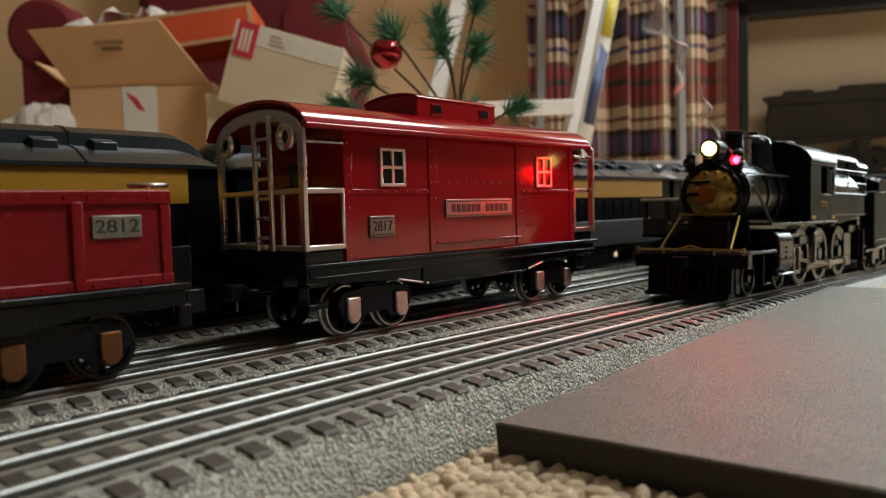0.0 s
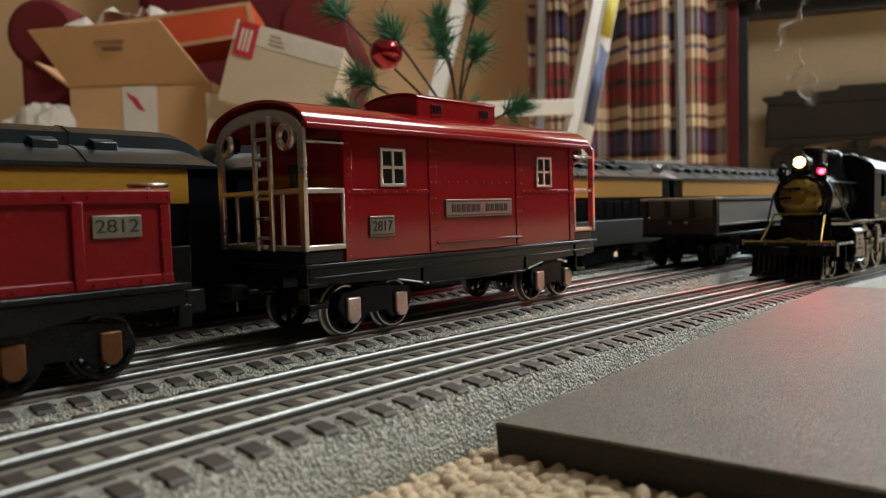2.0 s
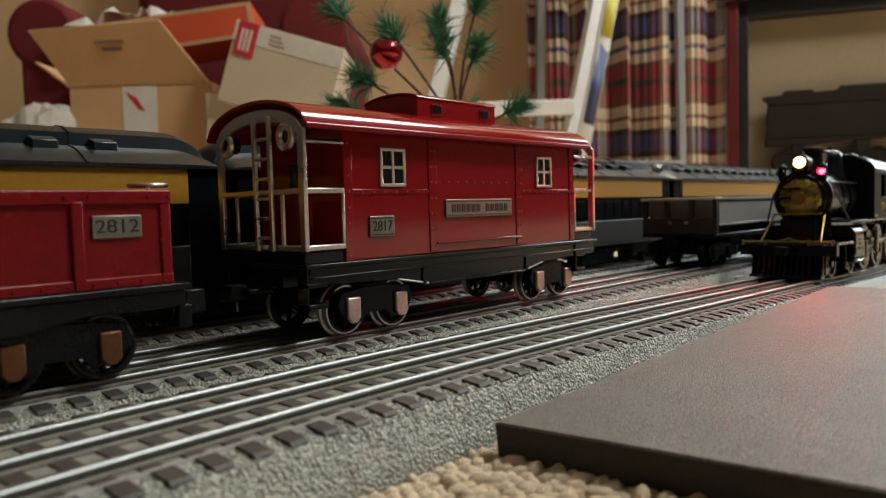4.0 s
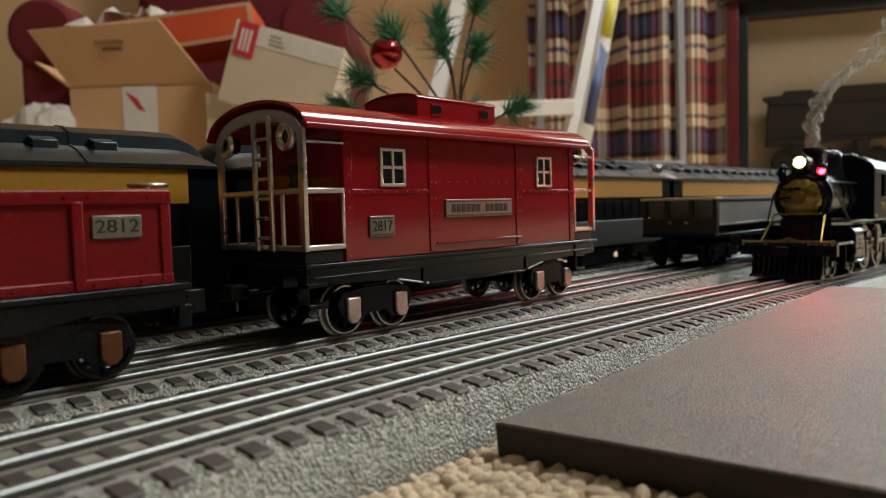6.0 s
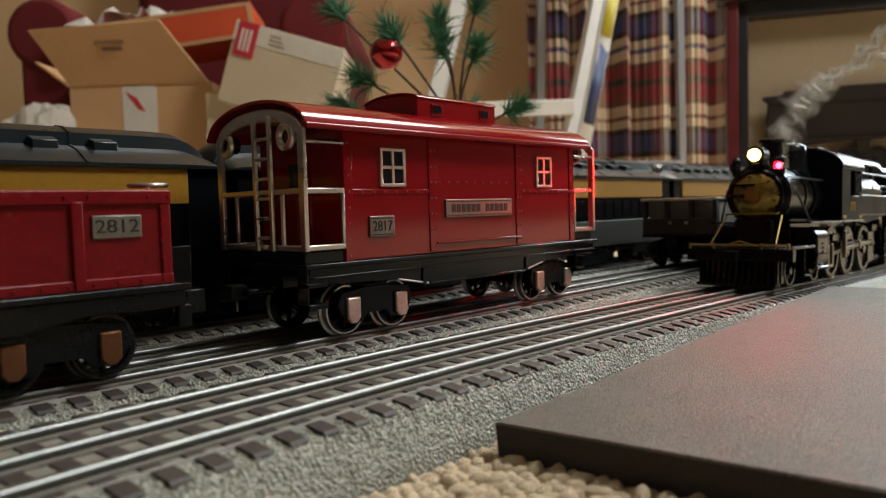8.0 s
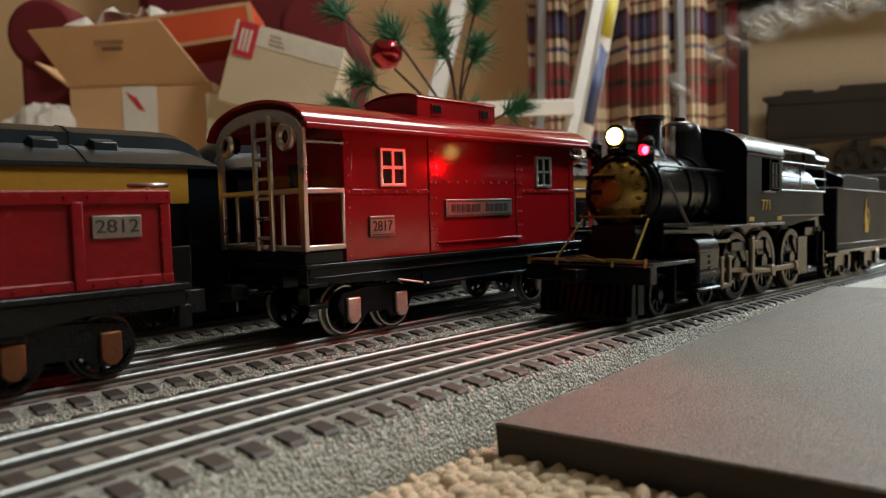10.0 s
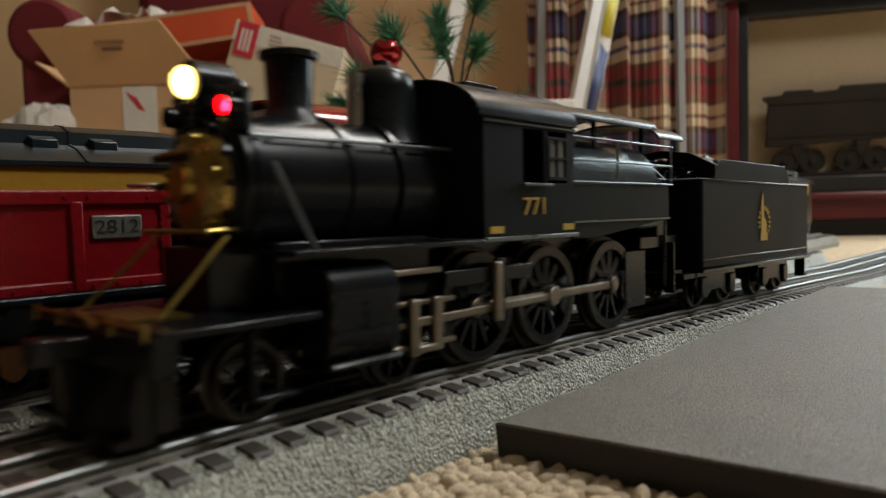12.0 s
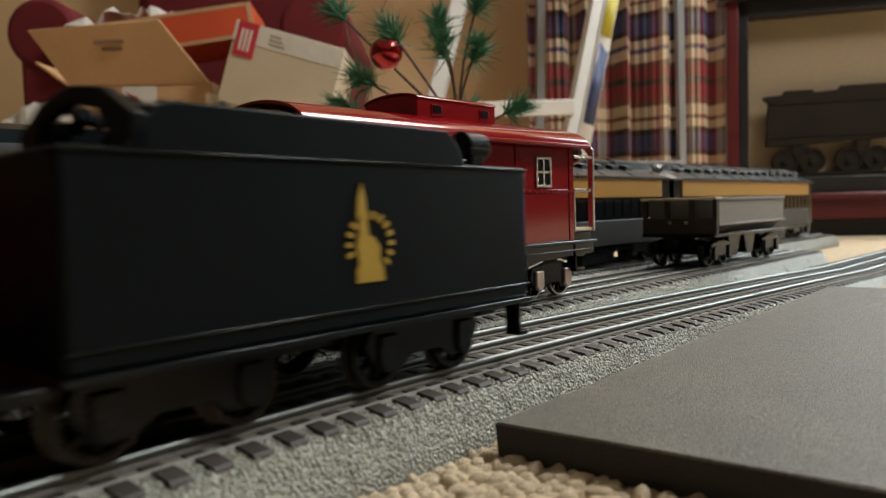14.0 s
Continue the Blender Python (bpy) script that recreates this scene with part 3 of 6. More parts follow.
            for k in range(12):
                if k != 6:
                    box(bm, a + 0.003 + k * w + w * 0.14, a + 0.003 + (k + 1) * w - w * 0.14, y0 - 0.0012, y0 - 0.0008, c + 0.0022, d - 0.0021)
            part("name_bars", bm, INK, pl)
    # roof with rolled eaves, and its cupola
    bm = B()
    prism(bm, arc_roof(0.0405, 0.1041, 0.0925, 0.1040, 0.0012, 20), 0.1460, 0.3225)
    for y in (0.0408, 0.1038):
        cyl(bm, (0.1460, y, 0.0926), (0.3225, y, 0.0926), 0.0011, seg=10)
    roof = part("roof", bm, RED, root, "", 0.0004)
    cx0, cx1, cy0, cy1 = 0.2143, 0.2655, 0.0560, 0.0886
    wall = [(cy0, 0.0985), (cy1, 0.0985), (cy1, 0.1100)] + [(yc + 0.0163 * math.cos(a), 0.1100 + 0.0020 * math.sin(a)) for a in [math.pi * k / 10 for k in range(1, 10)]] + [(cy0, 0.1100)]
    bm = B()
    prism(bm, wall, cx0, cx1)
    cupola = part("cupola", bm, RED, root, "", 0.0005)
    bm = B()
    prism(bm, arc_roof(cy0 - 0.0006, cy1 + 0.0006, 0.1096, 0.1130, 0.0009, 14), cx0 - 0.0004, cx1 + 0.0004)
    part("cupola_roof", bm, RED, cupola, "", 0.0003)
    for a in (0.2225, 0.2538):
        bm = B()
        box(bm, a, a + 0.0062, cy0 - 0.0006, cy0 + 0.0006, 0.1030, 0.1078)
        w = part("cupola_window", bm, RED, cupola, "", 0.0002)
        bm = B()
        box(bm, a + 0.0007, a + 0.0055, cy0 - 0.0009, cy0, 0.1040, 0.1072)
        part("pane", bm, DARK_GLASS, w)
    # end platforms
    for xe, s, xb in ((0.1484, 1, x0), (0.3320, -1, x1)):
        lo, hi = min(xe, xb), max(xe, xb)
        bm = B()
        box(bm, lo, hi, y0 + 0.0005, y1 - 0.0005, 0.0455, 0.0500)
        part("platform", bm, BLACK, root, "", 0.0005)
        bm = B()
        n = 14
        outer = [(yc + 0.0273 * math.cos(a), 0.0912 + 0.0098 * math.sin(a)) for a in [math.pi * k / n for k in range(n + 1)]]
        inner = [(yc + 0.0236 * math.cos(a), 0.0905 + 0.0058 * math.sin(a)) for a in [math.pi * k / n for k in range(n + 1)]]
        prism(bm, outer + inner[::-1], xe - 0.0008, xe + 0.0008)
        for y in (y0, y1):
            box(bm, xe - 0.0009, xe + 0.0009, y - 0.0016, y + 0.0016, 0.0500, 0.0925)
        for z in (0.0512, 0.0710):
            box(bm, xe - 0.0009, xe + 0.0009, y0, y1, z - 0.0010, z + 0.0010)
            for y in (y0, y1):
                box(bm, lo, hi, y - 0.0009, y + 0.0009, z - 0.0010, z + 0.0010)
        for y in (0.0585, 0.0880):
            box(bm, xe - 0.0006, xe + 0.0006, y - 0.0008, y + 0.0008, 0.0512, 0.0710)
        box(bm, hi - 0.0012 if s > 0 else lo, hi if s > 0 else lo + 0.0012, y0 - 0.0009, y0 + 0.0005, 0.0512, 0.0710)
        rail = part("end_railing", bm, NICKEL, root, "dull nickel end railing with arched top", 0.0004)
        bm = B()
        for y in (0.0620, 0.0716):
            box(bm, xe - 0.0022 * s - 0.0007, xe - 0.0022 * s + 0.0007, y - 0.0009, y + 0.0009, 0.0500, 0.0975)
        for z in (0.0548, 0.0618, 0.0688, 0.0758, 0.0828, 0.0898):
            box(bm, xe - 0.0022 * s - 0.0005, xe - 0.0022 * s + 0.0005, 0.0620, 0.0716, z - 0.0006, z + 0.0006)
        part("ladder", bm, NICKEL, root, "", 0.0003)
        for y in (0.0560, 0.0951):
            bm = B()
            cyl(bm, (xe + 0.0010 * s, y, 0.0901), (xe + 0.0050 * s, y, 0.0901), 0.0032, seg=18)
            part("lantern", bm, DARK_LENS, rail, "dark red lantern lens")
            bm = B()
            ring_torus(bm, (xe + 0.0006 * s, y, 0.0901), (1, 0, 0), 0.0038, 0.0014)
            part("lantern_ring", bm, NICKEL, rail)
        bm = B()
        tube(bm, [(xe, y0 - 0.0005, 0.0880), (xb, y0 - 0.0005, 0.0880)], 0.0009, 8)
        part("grab_iron", bm, NICKEL, root)
        bm = B()
        box(bm, xb - 0.0005 if s > 0 else xb - 0.0006, xb + 0.0006 if s > 0 else xb + 0.0005, 0.0650, 0.0810, 0.0500, 0.0860)
        d = part("end_door", bm, RED, root, "", 0.0003)
        bm = B()
        box(bm, xb - 0.0009, xb + 0.0009, 0.0685, 0.0775, 0.0720, 0.0820)
        part("pane", bm, DARK_GLASS, d)
        bm = B()
        box(bm, lo - 0.001, lo + 0.008, y0 - 0.0015, y0 + 0.004, 0.0300, 0.0318)
        box(bm, lo - 0.001, lo + 0.008, y0 - 0.0015, y0 + 0.004, 0.0375, 0.0390)
        box(bm, lo - 0.001, lo, y0 - 0.0015, y0 + 0.004, 0.0300, 0.0455)
        part("step", bm, BLACK, root, "", 0.0002)
        bm = B()
        tube(bm, [(xe - s * 0.0005, yc - 0.006, 0.036), (xe - s * 0.011, yc - 0.006, 0.036)], 0.0016, 8)
        box(bm, *sorted((xe - s * 0.016, xe - s * 0.009)), yc - 0.004, yc + 0.004, 0.033, 0.039)
        part("coupler", bm, BLACK_DULL, root, "", 0.0005)
        bm = B()
        tube(bm, [(xe - s * 0.003, yc - 0.002, 0.0355), (xe - s * 0.003, yc + 0.014, 0.0355), (xe - s * 0.003, yc + 0.014, 0.0270)], 0.0004, 6)
        part("uncoupling_rod", bm, NICKEL, root)
    # underframe with fish-belly sills
    bm = B()
    box(bm, 0.1470, 0.3340, y0 - 0.0022, y1 + 0.0022, 0.0440, 0.0457)
    under = part("underframe", bm, BLACK, root, "", 0.0004)
    belly = [(0.1490, 0.0442), (0.1490, 0.0385), (0.1900, 0.0370), (0.2060, 0.0335), (0.2720, 0.0335), (0.2860, 0.0370), (0.3320, 0.0385), (0.3320, 0.0442)]
    for y in (y0 - 0.0001, y1 + 0.0001):
        bm = B()
        prism(bm, belly, y - 0.0007, y + 0.0007, "y")
        part("side_sill", bm, BLACK, under, "", 0.0004)
    for o in ((0.2075, 0.2700, 0.0335, 0.0345), (0.1500, 0.3310, 0.0404, 0.0412)):
        bm = B()
        box(bm, o[0], o[1], y0 - 0.0018, y0 - 0.0006, o[2], o[3])
        part("sill_strip", bm, BLACK, under, "", 0.0002)
    for xa, xb, z in ((0.1905, 0.2068, 0.0371), (0.2855, 0.2712, 0.0371)):
        bm = B()
        tube(bm, [(xa, y0 - 0.0012, z), (xb, y0 - 0.0012, 0.0342)], 0.0004, 6)
        part("truss_rod", bm, NICKEL, under)
    for x in (0.2045, 0.2725):
        bm = B()
        box(bm, x - 0.0010, x + 0.0010, y0 - 0.0016, y0 - 0.0006, 0.0340, 0.0404)
        part("stake", bm, BLACK, under, "", 0.0002)
    bm = B()
    box(bm, 0.150, 0.331, yc - 0.010, yc + 0.010, 0.0365, 0.0440)
    part("centre_sill", bm, BLACK, under, "", 0.0004)
    for x in (0.1826, 0.2995):
        four_wheel_truck(root, x, yc, RAIL_Z, 0.0225, COPPER, tread=NICKEL)
    return root


caboose()


def gondola():
    """Red tinplate gondola, its end beside the caboose."""
    root = thing("gondola", pose(0, 0, 0), "worn red tinplate toy gondola car with a nickel brake wheel", "toy gondola")
    yc, y0, y1 = 0.0723, 0.0462, 0.0984
    x0, x1, z0, z1 = -0.080, 0.1000, 0.0440, 0.0712
    bm = B()
    t = 0.0012
    box(bm, x0, x1, y0, y0 + t, z0, z1)
    body = part("side_panel", bm, RED_OLD, root, "", 0.0005)
    for name, o in (("side_panel", (x0, x1, y1 - t, y1, z0, z1)), ("end_panel", (x0, x0 + t, y0 + t, y1 - t, z0, z1)),
                    ("end_panel", (x1 - t, x1, y0 + t, y1 - t, z0, z1)), ("floor_panel", (x0 + t, x1 - t, y0 + t, y1 - t, z0, z0 + 0.0015))):
        bm = B()
        box(bm, *o)
        part(name, bm, RED_OLD, root, "", 0.0004)
    bm = B()
    box(bm, x0 - 0.0008, x1 + 0.0008, y0 - 0.0012, y0 + 0.0002, z1 - 0.0040, z1)
    box(bm, x0 - 0.0008, x1 + 0.0008, y0 - 0.0009, y0 + 0.0002, z0, z0 + 0.0032)
    box(bm, x1 - 0.0005, x1 + 0.0008, y0, y1, z1 - 0.0040, z1)
    for x in (-0.06, -0.026, 0.008, 0.041, 0.0745):
        box(bm, x - 0.0016, x + 0.0016, y0 - 0.0014, y0 + 0.0002, z0, z1 - 0.003)
    box(bm, x1 - 0.0026, x1 + 0.0006, y0 - 0.0008, y0 + 0.0002, z0, z1)
    part("rib", bm, RED_OLD, body, "", 0.0005)
    pts = [(x + d, y0 - 0.0012, z1 - 0.0020) for x in (0.008, 0.041, 0.0745, 0.0968) for d in (-0.003, 0.003)]
    pts += [(0.0975, y0 - 0.0008, z) for z in np.arange(0.047, 0.069, 0.0048)] + [(x, y0 - 0.0009, z0 + 0.0015) for x in np.arange(0.0, 0.098, 0.0065)]
    part("rivets", rivets(pts), RED_OLD, body)
    bm = B()
    box(bm, 0.0783, 0.0919, y0 - 0.0009, y0, 0.0579, 0.0643)
    pl = part("number_plate", bm, PLATE, body, "tarnished nickel number plate with black figures", 0.0003)
    writing("2812", 0.0052, INK, pl, facing(0.0851, y0 - 0.0009, 0.0611), 0.0118)
    bm = B()
    ring_torus(bm, (0.0975, 0.0525, 0.0728), (0, 0, 1), 0.0052, 0.0006)
    for k in range(3):
        tube(bm, [(0.0975, 0.0525, 0.0726), (0.0975 + 0.0052 * math.cos(k * 2.09), 0.0525 + 0.0052 * math.sin(k * 2.09), 0.0728)], 0.0005)
    cyl(bm, (0.0975, 0.0525, 0.062), (0.0975, 0.0525, 0.0728), 0.0006, seg=8)
    part("brake_wheel", bm, NICKEL, root, "nickel brake wheel")
    bm = B()
    box(bm, x0 - 0.004, x1 + 0.0055, y0 - 0.0016, y1 + 0.0016, 0.0418, 0.0440)
    prism(bm, [(x0, 0.042), (x0, 0.037), (-0.04, 0.034), (0.06, 0.034), (0.075, 0.037), (x1 + 0.0045, 0.037), (x1 + 0.0045, 0.042)], y0 - 0.0004, y0 + 0.0008, "y")
    box(bm, x0, x1, yc - 0.012, yc + 0.012, 0.036, 0.042)
    box(bm, x1 - 0.002, x1 + 0.003, yc - 0.018, yc + 0.012, 0.0440, 0.0475)
    part("underframe", bm, BLACK_DULL, root, "", 0.0005)
    bm = B()
    tube(bm, [(x1, yc - 0.006, 0.036), (x1 + 0.014, yc - 0.006, 0.036)], 0.0018, 8)
    box(bm, x1 + 0.012, x1 + 0.019, yc - 0.0115, yc - 0.002, 0.032, 0.040)
    box(bm, x1 + 0.003, x1 + 0.0075, y0 + 0.002, y0 + 0.005, 0.030, 0.0372)
    part("coupler", bm, BLACK_DULL, root, "", 0.0006)
    for x in (0.0705, -0.055):
        four_wheel_truck(root, x, yc, RAIL_Z, 0.0225, BROWN_JOURNAL, 0.0123)


gondola()


def hopper():
    """Grey hopper car with a dark braced end."""
    root = thing("hopper_car", pose(0, 0, 0), "grey toy hopper car with a dark brown open end frame", "toy hopper")
    yc, y0, y1 = 0.0723, 0.0462, 0.0984
    x0, x1 = 0.4910, 0.6290
    bm = B()
    prism(bm, [(y0, 0.0660), (y0, 0.0480), (yc - 0.008, 0.0335), (yc + 0.008, 0.0335), (y1, 0.0480), (y1, 0.0660), (y1 - 0.002, 0.0660), (y0 + 0.002, 0.0645)], x0 + 0.007, x1)
    part("body", bm, HOPPER_GREY, root, "", 0.0006)
    bm = B()
    box(bm, x0 + 0.004, x1 + 0.001, y0 - 0.0012, y0 + 0.0008, 0.0644, 0.0664)
    box(bm, x0 + 0.004, x1 + 0.001, y0 - 0.0014, y0 + 0.0008, 0.0465, 0.0482)
    part("rim", bm, HOPPER_GREY, root, "", 0.0003)
    bm = B()
    for y in (y0, yc - 0.009, yc + 0.009, y1):
        box(bm, x0 - 0.001, x0 + 0.0025, y - 0.0015, y + 0.0015, 0.0400, 0.0655)
    box(bm, x0 - 0.0012, x0 + 0.0028, y0 - 0.0014, y1 + 0.0014, 0.0400, 0.0520)
    part("end_frame", bm, HOPPER_BROWN, root, "dark brown end frame with three openings", 0.0004)
    bm = B()
    box(bm, x0 - 0.003, x0 + 0.008, y0 - 0.002, y1 + 0.002, 0.0648, 0.0666)
    part("end_sill", bm, CARD_PALE, root, "tan top sill", 0.0004)
    bm = B()
    for y in (yc - 0.006, yc + 0.006):
        cyl(bm, (x0 - 0.002, y, 0.0490), (x0 - 0.0005, y, 0.0490), 0.0012, seg=10)
    part("end_rivet", bm, NICKEL, root)
    bm = B()
    box(bm, x0 - 0.003, x1 + 0.002, y0 - 0.001, y1 + 0.001, 0.0385, 0.0410)
    box(bm, x0, x1, yc - 0.012, yc + 0.012, 0.033, 0.039)
    for x in (0.535, 0.565):
        prism(bm, [(x - 0.012, 0.040), (x - 0.006, 0.024), (x + 0.006, 0.024), (x + 0.012, 0.040)], y0 + 0.004, y1 - 0.004, "y")
    part("underframe", bm, BLACK_DULL, root, "", 0.0005)
    bm = B()
    box(bm, x0 - 0.013, x0 - 0.002, yc - 0.003, yc + 0.003, 0.031, 0.037)
    part("coupler", bm, BLACK_DULL, root, "", 0.0006)
    for x in (0.509, 0.607):
        four_wheel_truck(root, x, yc, RAIL_Z, 0.0225, BLACK_DULL, 0.0125, 0.0092, BLACK_DULL)


hopper()


def passenger_car(x0, x1, end_label):
    """Clerestory passenger car: orange letter board, dark window band, grey lower side."""
    root = thing("passenger_car", pose(0, 0, 0), end_label, "toy passenger car", "passenger cars in one train")
    yc, hw = 0.1480, 0.0270
    y0, y1 = yc - hw, yc + hw
    bm = B()
    box(bm, x0 + 0.012, x1 - 0.0125, y0, y1, 0.0330, 0.0515)
    part("lower_side", bm, CAR_GREY, root, "dark grey lower side", 0.0004)
    bm = B()
    box(bm, x0 + 0.012, x1 - 0.0125, y0 + 0.0008, y1 - 0.0008, 0.0515, 0.0685)
    band = part("window_band", bm, BLACK, root, "black window band", 0.0002)
    n = int((x1 - x0 - 0.025) / 0.013)
    for k in range(n):
        x = x0 + 0.0125 + (k + 0.5) * (x1 - x0 - 0.025) / n
        bm = B()
        box(bm, x - 0.0042, x + 0.0042, y0 + 0.0002, y0 + 0.0012, 0.0540, 0.0668)
        part("pane", bm, DARK_GLASS, band)
    bm = B()
    box(bm, x0 + 0.012, x1 - 0.0125, y0 - 0.0006, y0 + 0.002, 0.0685, 0.0826)
    box(bm, x0 + 0.012, x1 - 0.0125, y1 - 0.002, y1 + 0.0006, 0.0685, 0.0826)
    box(bm, x0 + 0.013, x1 - 0.0135, y0 + 0.002, y1 - 0.002, 0.0685, 0.0826)
    part("letter_board", bm, ORANGE_SIDE, root, "orange-yellow letter board", 0.0003)
    pts = [(x, y0 - 0.0006, z) for x in np.arange(x0 + 0.016, x1 - 0.015, 0.0135) for z in (0.0765, 0.0795)]
    part("rivets", rivets(pts, 0.0003), ORANGE_SIDE, root)
    # arched roof with clerestory; the far end rounds down
    bm = B()
    lower = [(y0 - 0.0022, 0.0826), (y0 - 0.0022, 0.0842), (y0 + 0.006, 0.0890), (yc - 0.013, 0.0915), (yc - 0.0125, 0.0965), (yc - 0.007, 0.0990), (yc, 0.1000)]
    outline = lower + [(2 * yc - y, z) for y, z in lower[-2::-1]]
    prism(bm, outline, x0 + 0.012, x1 - 0.014)
    for xa, xb in ((x0 + 0.012, x0 - 0.006), (x1 - 0.014, x1 + 0.004)):
        rows = []
        for k in range(9):
            a = k / 8 * math.pi / 2
            x = xa + (xb - xa) * math.sin(a)
            f = math.cos(a)
            rows.append([bm.verts.new((x, y, 0.0826 + (z - 0.0826) * (0.12 + 0.88 * f))) for y, z in outline])
        for p, q in zip(rows, rows[1:]):
            for k in range(len(outline)):
                bm.faces.new((p[k], p[(k + 1) % len(outline)], q[(k + 1) % len(outline)], q[k]))
        bm.faces.new(rows[-1])
    roof = part("roof", bm, GREEN_ROOF, root, "dark green clerestory roof")
    seam = [(y + (0.0003 if y > yc else -0.0003 if y < yc else 0), z + 0.0004) for y, z in outline]
    x = x0 + 0.0405
    while x < x1 - 0.02:
        bm = B()
        prism(bm, seam, x - 0.0004, x + 0.0004)
        part("roof_seam", bm, GREEN_ROOF, roof)
        x += 0.0430
    pts = [(x, y0 - 0.0022, 0.0834) for x in np.arange(x0 + 0.014, x1 - 0.015, 0.0028)]
    part("eave_rivets", rivets(pts, 0.0003), GREEN_ROOF, roof)
    x = x0 + 0.03
    while x < x1 - 0.03:
        bm = B()
        prism(bm, [(yc - 0.0190, 0.0880), (yc - 0.0190, 0.0928), (yc - 0.0135, 0.0945), (yc - 0.0120, 0.0910)], x - 0.0045, x + 0.0045)
        part("roof_ventilator", bm, GREEN_ROOF, roof, "", 0.0004)
        x += 0.0215
    for a, b, s in ((x0 - 0.003, x0 + 0.012, x0), (x1 - 0.0125, x1 + 0.003, x1)):
        bm = B()
        box(bm, a, b, y0 + 0.0004, y1 - 0.0004, 0.0325, 0.0828)
        vestibule = part("vestibule", bm, BLACK, root, "", 0.0005)
        bm = B()
        box(bm, s - 0.0062, s + 0.0062, yc - 0.010, yc + 0.010, 0.0300, 0.0760)
        part("diaphragm", bm, BLACK, vestibule, "", 0.0005)
        bm = B()
        box(bm, s - 0.004, s + 0.004, y0 + 0.004, y1 - 0.004, 0.0300, 0.0340)
        part("end_sill", bm, BLACK, vestibule, "", 0.0005)
        bm = B()
        box(bm, s - 0.0062, s + 0.0062, yc - 0.012, yc + 0.004, 0.0170, 0.0300)
        part("coupler", bm, BLACK, vestibule, "", 0.0005)
    bm = B()
    for a in (x0, x1 - 0.012):
        box(bm, a, a + 0.012, y0 + 0.001, y0 + 0.008, 0.0215, 0.0330)
    for a in (x0 + 0.10, x0 + 0.17, x1 - 0.13):
        box(bm, a, a + 0.045, y0 + 0.003, y0 + 0.016, 0.0200, 0.0300)
    box(bm, x0 + 0.005, x1 - 0.005, y0 + 0.002, y1 - 0.002, 0.0290, 0.0330)
    box(bm, (x0 + x1) / 2 - 0.05, (x0 + x1) / 2 + 0.05, y0 + 0.006, y1 - 0.006, 0.0230, 0.0300)
    part("underframe", bm, BLACK_DULL, root, "", 0.0005)
    for x in (x0 + 0.040, x1 - 0.040):
        four_wheel_truck(root, x, yc, RAIL_Z - 0.0005, 0.0225, BLACK_DULL, 0.015)


passenger_car(-0.235, 0.1585, "orange and grey toy passenger car with dark green roof")
passenger_car(0.1720, 0.5760, "orange and grey toy passenger car with dark green roof")
passenger_car(0.5900, 0.9620, "orange and grey toy passenger car with dark green roof")

# ---- the moving train: x runs from the headlight back to the tender, z from the top of the rails ----
DRIVER_R = 0.0163
DRIVERS = (0.0770, 0.1125, 0.1540)
CRANK = 0.0062


def spoke_mesh():
    bm = B()
    prism(bm, [(-0.0010, 0.0034), (0.0010, 0.0034), (0.0007, 0.0136), (-0.0007, 0.0136)], -0.0011, 0.0011, "y")
    bmesh.ops.recalc_face_normals(bm, faces=bm.faces[:])
    me = bpy.data.meshes.new("spoke")
    bm.to_mesh(me)
    bm.free()
    me.materials.append(BLACK_DULL)
    return me


SPOKE = spoke_mesh()


